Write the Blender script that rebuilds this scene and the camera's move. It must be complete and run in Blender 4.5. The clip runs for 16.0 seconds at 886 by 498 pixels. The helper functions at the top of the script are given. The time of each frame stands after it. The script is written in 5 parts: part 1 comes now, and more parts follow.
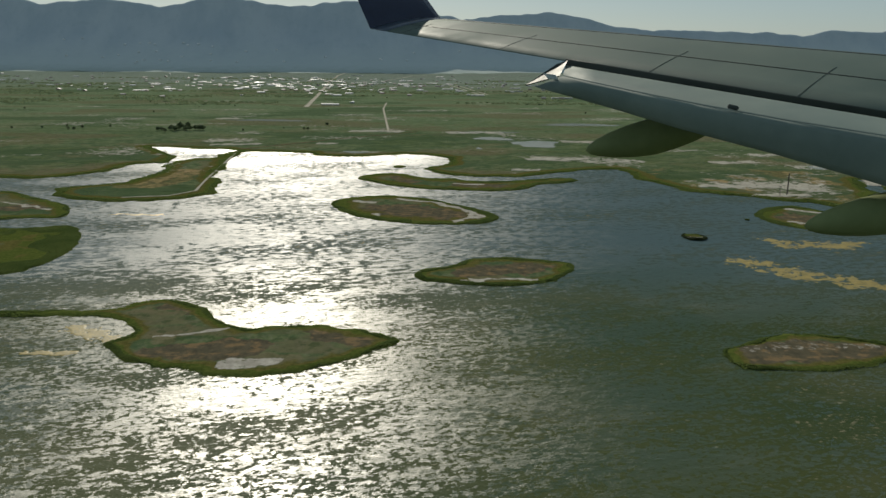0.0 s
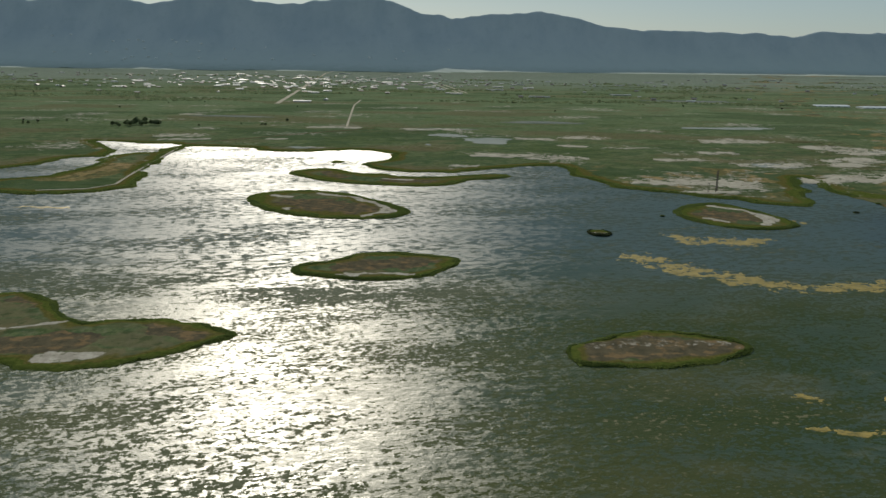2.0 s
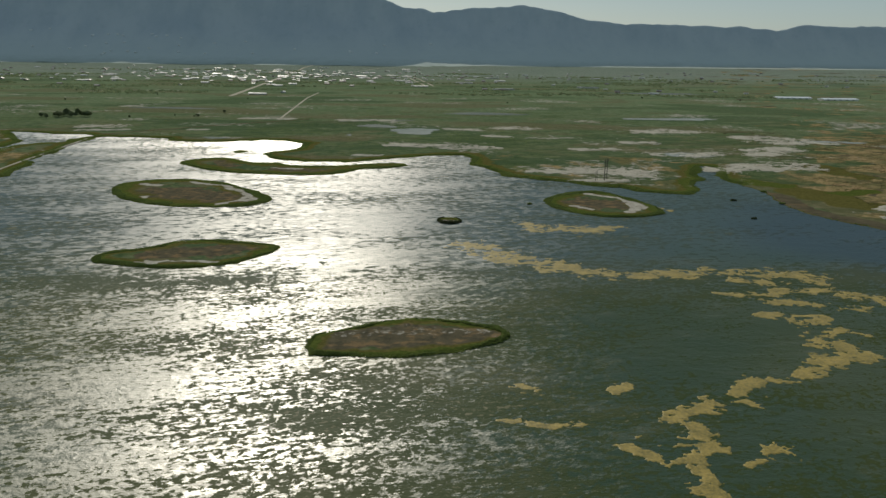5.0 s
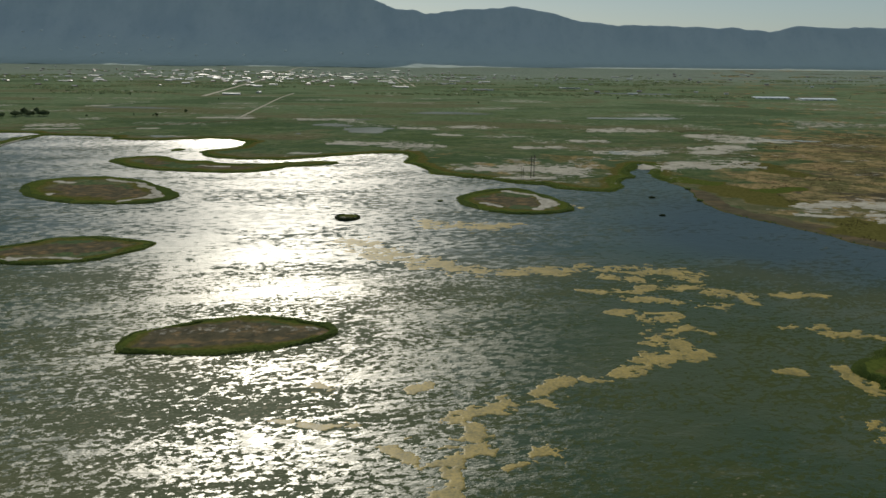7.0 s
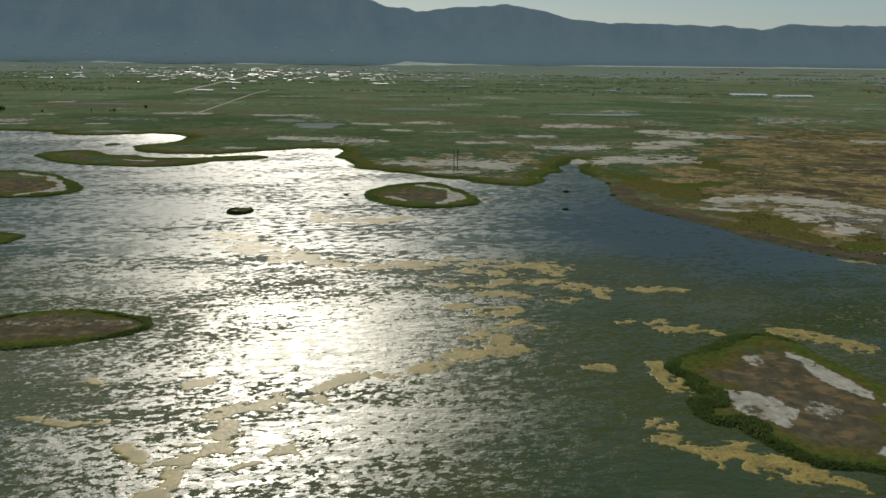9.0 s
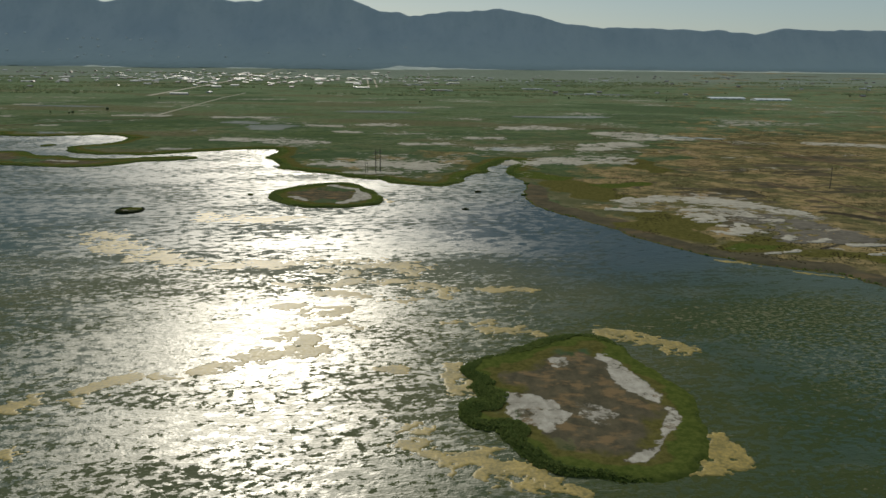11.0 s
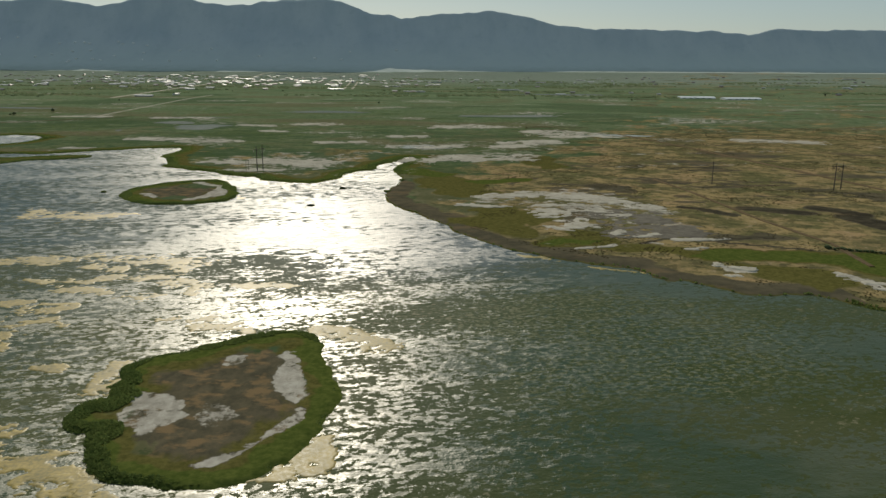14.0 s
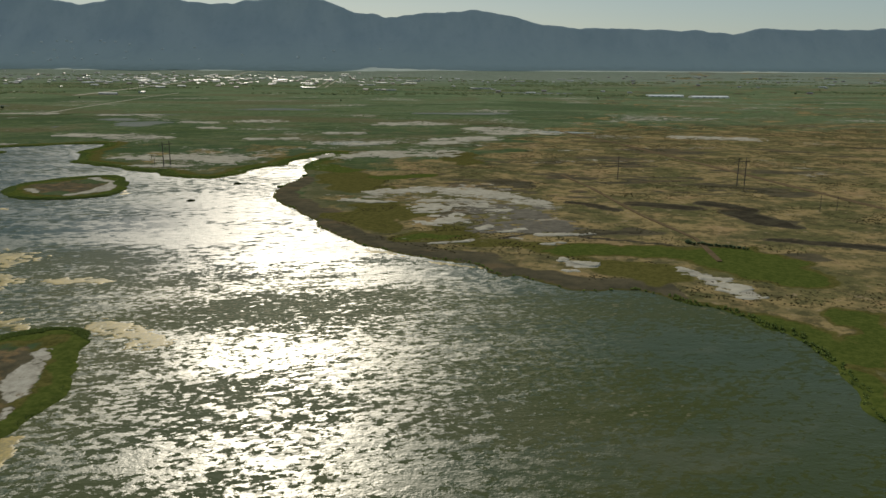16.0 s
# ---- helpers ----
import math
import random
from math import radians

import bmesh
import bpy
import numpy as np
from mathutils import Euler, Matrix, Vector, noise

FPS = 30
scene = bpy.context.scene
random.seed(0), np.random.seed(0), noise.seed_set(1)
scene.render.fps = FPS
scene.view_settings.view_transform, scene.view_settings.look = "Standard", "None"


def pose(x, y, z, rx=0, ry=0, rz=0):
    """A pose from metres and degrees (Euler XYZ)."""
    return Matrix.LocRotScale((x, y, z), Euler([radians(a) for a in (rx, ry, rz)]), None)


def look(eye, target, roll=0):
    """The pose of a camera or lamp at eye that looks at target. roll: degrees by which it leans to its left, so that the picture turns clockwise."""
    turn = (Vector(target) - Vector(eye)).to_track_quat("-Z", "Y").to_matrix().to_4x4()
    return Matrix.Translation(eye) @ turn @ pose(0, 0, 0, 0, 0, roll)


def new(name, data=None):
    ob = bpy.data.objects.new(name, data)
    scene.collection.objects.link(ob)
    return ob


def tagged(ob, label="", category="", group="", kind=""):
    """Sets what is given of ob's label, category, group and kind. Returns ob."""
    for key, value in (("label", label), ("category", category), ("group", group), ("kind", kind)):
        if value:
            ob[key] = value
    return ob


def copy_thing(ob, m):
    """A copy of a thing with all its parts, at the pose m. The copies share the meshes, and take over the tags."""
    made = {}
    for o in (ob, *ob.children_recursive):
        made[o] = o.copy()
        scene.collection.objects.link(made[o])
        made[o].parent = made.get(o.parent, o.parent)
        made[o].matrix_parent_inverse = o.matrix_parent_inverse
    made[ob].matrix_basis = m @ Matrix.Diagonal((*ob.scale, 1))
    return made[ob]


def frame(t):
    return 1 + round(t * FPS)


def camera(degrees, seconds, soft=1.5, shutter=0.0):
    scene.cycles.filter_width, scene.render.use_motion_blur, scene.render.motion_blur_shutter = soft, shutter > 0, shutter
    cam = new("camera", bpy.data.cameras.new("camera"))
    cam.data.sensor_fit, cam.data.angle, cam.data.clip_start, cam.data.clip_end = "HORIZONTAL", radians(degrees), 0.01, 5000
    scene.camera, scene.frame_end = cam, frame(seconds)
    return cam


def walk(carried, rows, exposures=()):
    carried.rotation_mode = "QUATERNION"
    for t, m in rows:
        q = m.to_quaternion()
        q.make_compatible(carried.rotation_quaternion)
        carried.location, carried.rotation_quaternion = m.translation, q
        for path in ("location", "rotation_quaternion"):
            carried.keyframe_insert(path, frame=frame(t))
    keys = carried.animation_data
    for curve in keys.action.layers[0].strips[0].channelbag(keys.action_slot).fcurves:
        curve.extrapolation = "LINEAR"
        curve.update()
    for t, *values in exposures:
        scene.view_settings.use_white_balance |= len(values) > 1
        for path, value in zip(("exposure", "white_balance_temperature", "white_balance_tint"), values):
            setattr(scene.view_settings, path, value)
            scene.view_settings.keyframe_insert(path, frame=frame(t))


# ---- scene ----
cam = camera(60.0, 16.0)
# seconds, then yaw, pitch and roll in degrees; the aeroplane itself flies an even line
ROWS = [
    (0.0, 0.00, -14.04, -0.36),
    (0.5, 0.16, -14.14, -0.36),
    (1.0, 0.10, -14.13, -0.45),
    (1.5, 0.06, -14.07, -0.59),
    (2.0, -0.03, -14.06, -0.71),
    (2.5, -0.10, -13.97, -0.68),
    (3.0, -0.16, -13.94, -0.72),
    (3.5, -0.20, -13.99, -0.73),
    (4.0, -0.32, -14.06, -0.80),
    (4.5, -0.28, -14.40, -0.71),
    (7.0, -0.08, -14.23, -0.60),
    (7.5, 0.04, -14.28, -0.55),
    (8.0, 0.12, -14.29, -0.50),
    (8.5, 0.10, -14.28, -0.55),
    (9.0, 0.02, -14.32, -0.63),
    (11.5, 0.43, -13.60, -0.65),
    (12.0, 0.87, -12.99, -0.41),
    (12.5, 0.97, -12.94, -0.27),
    (13.0, 0.94, -13.68, -0.25),
    (13.5, 0.80, -13.75, -0.24),
    (14.0, 0.74, -13.71, -0.32),
    (14.5, 0.67, -13.66, -0.35),
    (15.0, 0.55, -13.66, -0.33),
    (15.5, 0.44, -13.68, -0.35),
    (16.0, 0.34, -13.72, -0.38),
]


def eye(t):
    return (29.264 * t + 0.00604 * t * t, 4.2135 * t, 105.0 + -2.3004 * t + 0.01703 * t * t)


walk(cam, [(t, pose(*eye(t), 90 + pitch, roll, yaw)) for t, yaw, pitch, roll in ROWS], [(0.0, 0.10, 6580, 5), (9.0, 0.02, 6600, 5), (11.5, 0.06, 6650, 5), (13.0, 0.16, 6750, 5), (14.4, 0.16, 6850, 5), (16.0, 0.06, 6900, 5)])

# ---- world, sun, exposure ----
SUN_AZ, SUN_EL = -14.8, 30.0          # degrees: azimuth from +y towards +x, elevation
world = bpy.data.worlds.new("world")
scene.world = world
world.use_nodes = True
wn = world.node_tree.nodes
sky = wn.new("ShaderNodeTexSky")
sky.sky_type = "NISHITA"
sky.sun_disc = False
sky.sun_elevation, sky.sun_rotation = radians(SUN_EL), radians(SUN_AZ)
sky.altitude, sky.air_density, sky.dust_density, sky.ozone_density = 1300, 1.0, 1.2, 1.0
wn["Background"].inputs["Strength"].default_value = 0.085
haze = wn.new("ShaderNodeMix")          # thin even haze over the whole sky
haze.data_type = "RGBA"
haze.inputs[0].default_value = 0.70
haze.inputs[7].default_value = (2.42, 3.15, 3.60, 1)
world.node_tree.links.new(sky.outputs[0], haze.inputs[6])
world.node_tree.links.new(haze.outputs[2], wn["Background"].inputs["Color"])
sun = new("sun", bpy.data.lights.new("sun", "SUN"))
sun.data.energy, sun.data.angle, sun.data.color = 3.0, radians(0.53), (1.0, 0.91, 0.79)
sun_dir = Vector((math.sin(radians(SUN_AZ)) * math.cos(radians(SUN_EL)), math.cos(radians(SUN_AZ)) * math.cos(radians(SUN_EL)), math.sin(radians(SUN_EL))))
sun.matrix_world = look(sun_dir * 400 + Vector((0, 0, 300)), (0, 0, 300))


# ---- numeric noise and shapes in the plan ----
def hash2(ix, iy, seed):
    h = np.sin(ix * 127.1 + iy * 311.7 + seed * 74.7) * 43758.5453
    return h - np.floor(h)


def value_noise(x, y, seed=0):
    ix, iy = np.floor(x), np.floor(y)
    fx, fy = x - ix, y - iy
    fx, fy = fx * fx * (3 - 2 * fx), fy * fy * (3 - 2 * fy)
    a, b = hash2(ix, iy, seed), hash2(ix + 1, iy, seed)
    c, d = hash2(ix, iy + 1, seed), hash2(ix + 1, iy + 1, seed)
    return (a * (1 - fx) + b * fx) * (1 - fy) + (c * (1 - fx) + d * fx) * fy


def fbm(x, y, octaves=4, seed=0):
    """Layered noise, about -1 to 1."""
    total, amp, norm = 0.0, 1.0, 0.0
    for k in range(octaves):
        total = total + amp * (value_noise(x * 2 ** k, y * 2 ** k, seed + 3 * k) * 2 - 1)
        norm += amp
        amp *= 0.5
    return total / norm


def shore_distance(x, y, outline):
    """Metres inward from a closed outline; negative outside."""
    p = np.array(outline, float)
    q = np.roll(p, -1, axis=0)
    best = np.full(x.shape, 1e12)
    inside = np.zeros(x.shape, bool)
    for (ax, ay), (bx, by) in zip(p, q):
        dx, dy = bx - ax, by - ay
        s = np.clip(((x - ax) * dx + (y - ay) * dy) / (dx * dx + dy * dy + 1e-9), 0, 1)
        best = np.minimum(best, (x - ax - s * dx) ** 2 + (y - ay - s * dy) ** 2)
        if ay != by:
            inside ^= ((ay > y) != (by > y)) & (x < ax + (y - ay) * dx / dy)
    return np.where(inside, 1, -1) * np.sqrt(best)


def streak(x, y, ax, ay, bx, by, r):
    """How far inside a rounded streak from a to b, in shares of its radius."""
    dx, dy = bx - ax, by - ay
    s = np.clip(((x - ax) * dx + (y - ay) * dy) / (dx * dx + dy * dy + 1e-6), 0, 1)
    return 1 - np.hypot(x - ax - s * dx, y - ay - s * dy) / r


def rounded(points, turns=2):
    """A closed outline with its corners cut."""
    for _ in range(turns):
        out = []
        for (ax, ay), (bx, by) in zip(points, points[1:] + points[:1]):
            out += [(0.75 * ax + 0.25 * bx, 0.75 * ay + 0.25 * by), (0.25 * ax + 0.75 * bx, 0.25 * ay + 0.75 * by)]
        points = out
    return points


# ---- materials ----
def material(name):
    m = bpy.data.materials.new(name)
    m.use_nodes = True
    return m, m.node_tree.nodes, m.node_tree.links, m.node_tree.nodes["Principled BSDF"]


def noise_node(n, l, coord, scale, detail=4.0, rough=0.55, stretch=None):
    if stretch:
        mp = n.new("ShaderNodeMapping")
        mp.inputs["Scale"].default_value = stretch
        l.new(coord, mp.inputs["Vector"])
        coord = mp.outputs[0]
    t = n.new("ShaderNodeTexNoise")
    t.inputs["Scale"].default_value = scale
    t.inputs["Detail"].default_value = detail
    t.inputs["Roughness"].default_value = rough
    l.new(coord, t.inputs["Vector"])
    return t.outputs["Fac"]


def ramp(n, l, value, low, high, a=0.0, b=1.0):
    r = n.new("ShaderNodeMapRange")
    r.interpolation_type = "SMOOTHSTEP"
    for key, v in (("From Min", low), ("From Max", high), ("To Min", a), ("To Max", b)):
        r.inputs[key].default_value = v
    l.new(value, r.inputs["Value"])
    return r.outputs[0]


def calc(n, l, op, a, b):
    m = n.new("ShaderNodeMath")
    m.operation = op
    for k, v in enumerate((a, b)):
        if isinstance(v, (int, float)):
            m.inputs[k].default_value = v
        else:
            l.new(v, m.inputs[k])
    return m.outputs[0]


def mix_value(n, l, fac, a, b):
    return calc(n, l, "ADD", a, calc(n, l, "MULTIPLY", calc(n, l, "SUBTRACT", b, a), fac))


def blend(n, l, fac, a, b):
    m = n.new("ShaderNodeMix")
    m.data_type = "RGBA"
    for k, v in ((0, fac), (6, a), (7, b)):
        if isinstance(v, tuple):
            m.inputs[k].default_value = (*v, 1)
        elif isinstance(v, (int, float)):
            m.inputs[k].default_value = v
        else:
            l.new(v, m.inputs[k])
    return m.outputs[2]


def bump(n, l, height, strength, distance, bsdf):
    b = n.new("ShaderNodeBump")
    b.inputs["Strength"].default_value = strength
    b.inputs["Distance"].default_value = distance
    l.new(height, b.inputs["Height"])
    l.new(b.outputs[0], bsdf.inputs["Normal"])


def place(n):
    return n.new("ShaderNodeNewGeometry").outputs["Position"]


def shiny(n, l, col, rough, share, normal, fine_share=0.0, wind=False):
    """Body colour under a reflecting skin: a broad lobe of wavelets and a narrower one from calm facets."""
    body, gloss, both = n.new("ShaderNodeBsdfDiffuse"), n.new("ShaderNodeBsdfAnisotropic"), n.new("ShaderNodeMixShader")
    gloss.distribution = "BECKMANN"
    if wind:      # wind waves run from the south-west
        way = n.new("ShaderNodeCombineXYZ")
        way.inputs[0].default_value, way.inputs[1].default_value = 0.866, -0.5
        l.new(way.outputs[0], gloss.inputs["Tangent"])
        gloss.inputs["Anisotropy"].default_value = 0.24
    skin = gloss.outputs[0]
    l.new(col, body.inputs["Color"])
    l.new(rough, gloss.inputs["Roughness"])
    l.new(normal, body.inputs["Normal"])
    l.new(normal, gloss.inputs["Normal"])
    if fine_share:
        calm, mix = n.new("ShaderNodeBsdfAnisotropic"), n.new("ShaderNodeMixShader")
        calm.distribution = "BECKMANN"
        calm.inputs["Roughness"].default_value = 0.205
        l.new(normal, calm.inputs["Normal"])
        mix.inputs[0].default_value = fine_share
        l.new(skin, mix.inputs[1])
        l.new(calm.outputs[0], mix.inputs[2])
        skin = mix.outputs[0]
    l.new(share, both.inputs[0])
    l.new(body.outputs[0], both.inputs[1])
    l.new(skin, both.inputs[2])
    l.new(both.outputs[0], n["Material Output"].inputs["Surface"])


def relief(n, l, height, strength, distance):
    b = n.new("ShaderNodeBump")
    b.inputs["Strength"].default_value, b.inputs["Distance"].default_value = strength, distance
    l.new(height, b.inputs["Height"])
    return b.outputs[0]


def water_fresnel(n, l, normal):
    view = n.new("ShaderNodeFresnel")
    view.inputs["IOR"].default_value = 1.33
    l.new(normal, view.inputs["Normal"])
    return view.outputs[0]


def lake_material():
    m, n, l, b = material("lake_water")
    n.remove(b)
    p = place(n)
    axes = n.new("ShaderNodeSeparateXYZ")
    l.new(p, axes.inputs[0])
    turn = n.new("ShaderNodeMapping")
    turn.inputs["Rotation"].default_value = (0, 0, radians(-14))
    l.new(p, turn.inputs["Vector"])
    drift = turn.outputs[0]
    big = noise_node(n, l, p, 0.0065, 3)
    col = blend(n, l, ramp(n, l, big, 0.40, 0.58), (0.024, 0.047, 0.013), (0.042, 0.057, 0.011))
    bloom = noise_node(n, l, p, 0.012, 6, 0.62, (0.8, 1.1, 1))
    col = blend(n, l, ramp(n, l, bloom, 0.50, 0.66, 0, 0.55), col, (0.086, 0.090, 0.042))      # clouds of algae in the water
    wisp = noise_node(n, l, drift, 0.055, 7, 0.72, (0.55, 1.2, 1))
    col = blend(n, l, ramp(n, l, wisp, 0.54, 0.70, 0, 0.5), col, (0.098, 0.108, 0.062))
    lie = n.new("ShaderNodeVectorMath")      # pale shoals where the bed rises to the east shore
    lie.operation = "DOT_PRODUCT"
    lie.inputs[1].default_value = (0.757, 0.653, 0)
    l.new(p, lie.inputs[0])
    shoal = calc(n, l, "ADD", lie.outputs["Value"], calc(n, l, "MULTIPLY", calc(n, l, "SUBTRACT", bloom, 0.5), 110))
    col = blend(n, l, ramp(n, l, shoal, 530, 600, 0, 0.65), col, (0.060, 0.081, 0.043))
    north = ramp(n, l, calc(n, l, "ADD", axes.outputs[1], calc(n, l, "MULTIPLY", big, 160)), 350, 520)
    col = blend(n, l, calc(n, l, "MULTIPLY", north, 0.85), col, (0.062, 0.100, 0.110))      # the sky's blue sheen, put into the water colour to the north
    rip = noise_node(n, l, p, 0.30, 4, 0.65, (0.75, 1.2, 1))
    fine = noise_node(n, l, p, 1.3, 2, 0.6, (0.8, 1.2, 1))
    swell = noise_node(n, l, p, 0.085, 3, 0.6, (0.6, 1.3, 1))
    height = calc(n, l, "ADD", calc(n, l, "ADD", rip, calc(n, l, "MULTIPLY", fine, 0.32)), calc(n, l, "MULTIPLY", swell, 1.0))
    height = calc(n, l, "MULTIPLY", height, ramp(n, l, axes.outputs[1], 220, 640, 1.0, 0.70))      # waves die down in the lee of the marsh
    normal = relief(n, l, height, 0.32, 0.6)
    calm = noise_node(n, l, p, 0.020, 5, 0.62, (0.5, 1.7, 1))
    paws = noise_node(n, l, drift, 0.36, 4, 0.68, (0.60, 1.0, 1))      # cat's paws: rippled patches between slicks
    wider = ramp(n, l, axes.outputs[1], 270, 430)      # longer fetch, larger patches
    paws = mix_value(n, l, wider, paws, noise_node(n, l, drift, 0.22, 5, 0.66, (0.60, 1.0, 1)))
    paws = calc(n, l, "ADD", paws, calc(n, l, "MULTIPLY", calc(n, l, "SUBTRACT", calm, 0.5), 0.45))
    rough = ramp(n, l, paws, 0.490, 0.510, 0.385, 0.495)
    rough = calc(n, l, "ADD", rough, ramp(n, l, axes.outputs[1], 230, 600, 0.0, 0.085))      # choppier towards the open north
    # scum flecks: crumbs and small rafts, in drifting fields
    dense = noise_node(n, l, drift, 0.013, 6, 0.65, (0.6, 1.4, 1))
    speck = noise_node(n, l, drift, 0.60, 4, 0.66, (0.72, 1.0, 1))
    raft = noise_node(n, l, drift, 0.21, 5, 0.68, (0.6, 1.1, 1))
    crumbs = calc(n, l, "ADD", calc(n, l, "MULTIPLY", speck, 0.62), calc(n, l, "MULTIPLY", raft, 0.38))
    crumbs = mix_value(n, l, wider, crumbs, noise_node(n, l, drift, 0.28, 6, 0.66, (0.55, 1.0, 1)))
    level = calc(n, l, "ADD", crumbs, calc(n, l, "MULTIPLY", calc(n, l, "SUBTRACT", dense, 0.5), 0.60))
    level = calc(n, l, "SUBTRACT", level, calc(n, l, "MULTIPLY", north, 0.022))
    off, far = n.new("ShaderNodeMapping"), n.new("ShaderNodeVectorMath")      # a deep clear reach off the eastern point, free of scum
    off.inputs["Location"].default_value, off.inputs["Scale"].default_value = (-385 / 80, -425 / 120, 0), (1 / 80, 1 / 120, 0)
    l.new(p, off.inputs["Vector"])
    far.operation = "LENGTH"
    l.new(off.outputs[0], far.inputs[0])
    clear = ramp(n, l, calc(n, l, "ADD", far.outputs["Value"], calc(n, l, "MULTIPLY", bloom, 0.9)), 0.95, 1.65, 1.0, 0.0)
    col = blend(n, l, calc(n, l, "MULTIPLY", clear, 0.6), col, (0.034, 0.060, 0.086))
    level = calc(n, l, "SUBTRACT", level, calc(n, l, "MULTIPLY", clear, 0.06))
    drifted, out = n.new("ShaderNodeMapping"), n.new("ShaderNodeVectorMath")      # a wide drift of broken scum in the bight before the east shore
    drifted.inputs["Location"].default_value, drifted.inputs["Scale"].default_value = (-462 / 58, -268 / 52, 0), (1 / 58, 1 / 52, 0)
    l.new(p, drifted.inputs["Vector"])
    out.operation = "LENGTH"
    l.new(drifted.outputs[0], out.inputs[0])
    drift_field = ramp(n, l, calc(n, l, "ADD", out.outputs["Value"], calc(n, l, "MULTIPLY", calc(n, l, "SUBTRACT", bloom, 0.5), 1.3)), 0.6, 1.15, 1.0, 0.0)
    level = calc(n, l, "ADD", level, calc(n, l, "MULTIPLY", drift_field, 0.035))
    mask = ramp(n, l, level, 0.505, 0.511)
    col = blend(n, l, calc(n, l, "MULTIPLY", mask, 0.30), col, (0.086, 0.094, 0.052))
    col = blend(n, l, ramp(n, l, level, 0.62, 0.67), col, (0.150, 0.145, 0.088))
    pale = noise_node(n, l, drift, 0.45, 4, 0.65, (0.5, 1.2, 1))      # single pale crumbs on the open green water
    lone = calc(n, l, "MULTIPLY", ramp(n, l, pale, 0.665, 0.685), ramp(n, l, dense, 0.42, 0.52))
    col = blend(n, l, calc(n, l, "MULTIPLY", lone, 0.8), col, (0.170, 0.175, 0.120))
    flakes = noise_node(n, l, drift, 0.85, 4, 0.66, (0.6, 1.0, 1))
    flakes = calc(n, l, "MULTIPLY", ramp(n, l, flakes, 0.52, 0.56), drift_field)
    col = blend(n, l, calc(n, l, "MULTIPLY", flakes, 0.75), col, (0.150, 0.158, 0.092))
    rough = calc(n, l, "MAXIMUM", rough, calc(n, l, "MULTIPLY", mask, 0.6))
    glitter_gain = ramp(n, l, axes.outputs[1], 170, 470, 1.05, 0.31)      # sun glitter painted in: reflection strength falls towards the north
    glitter_gain = calc(n, l, "MULTIPLY", glitter_gain, ramp(n, l, axes.outputs[1], 175, 290, 1.35, 1.0))
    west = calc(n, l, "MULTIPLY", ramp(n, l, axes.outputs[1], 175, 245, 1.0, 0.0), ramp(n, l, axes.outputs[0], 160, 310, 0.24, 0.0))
    glitter_gain = calc(n, l, "MULTIPLY", glitter_gain, calc(n, l, "ADD", west, 1.0))      # glitter painted stronger in the south-west
    glitter_gain = calc(n, l, "MULTIPLY", glitter_gain, ramp(n, l, axes.outputs[1], 680, 900, 1.0, 2.0))      # sky reflection raised again in the back bays
    share = calc(n, l, "MULTIPLY", calc(n, l, "MULTIPLY", water_fresnel(n, l, normal), glitter_gain), ramp(n, l, mask, 0, 1, 1.0, 0.12))
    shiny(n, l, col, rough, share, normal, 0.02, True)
    return m


def pond_material():
    m, n, l, b = material("pond_water")
    n.remove(b)
    p = place(n)
    col = blend(n, l, ramp(n, l, noise_node(n, l, p, 0.0065, 3), 0.40, 0.58), (0.185, 0.195, 0.150), (0.235, 0.235, 0.185))
    normal = relief(n, l, noise_node(n, l, p, 0.30, 4, 0.65, (0.55, 1.5, 1)), 0.05, 0.6)
    rough = ramp(n, l, noise_node(n, l, p, 0.022, 5, 0.62, (0.5, 1.7, 1)), 0.36, 0.62, 0.06, 0.11)      # sheltered pools lie calm
    share = calc(n, l, "MULTIPLY", water_fresnel(n, l, normal), 0.6)      # silt film on the pools
    shiny(n, l, col, rough, share, normal)
    return m


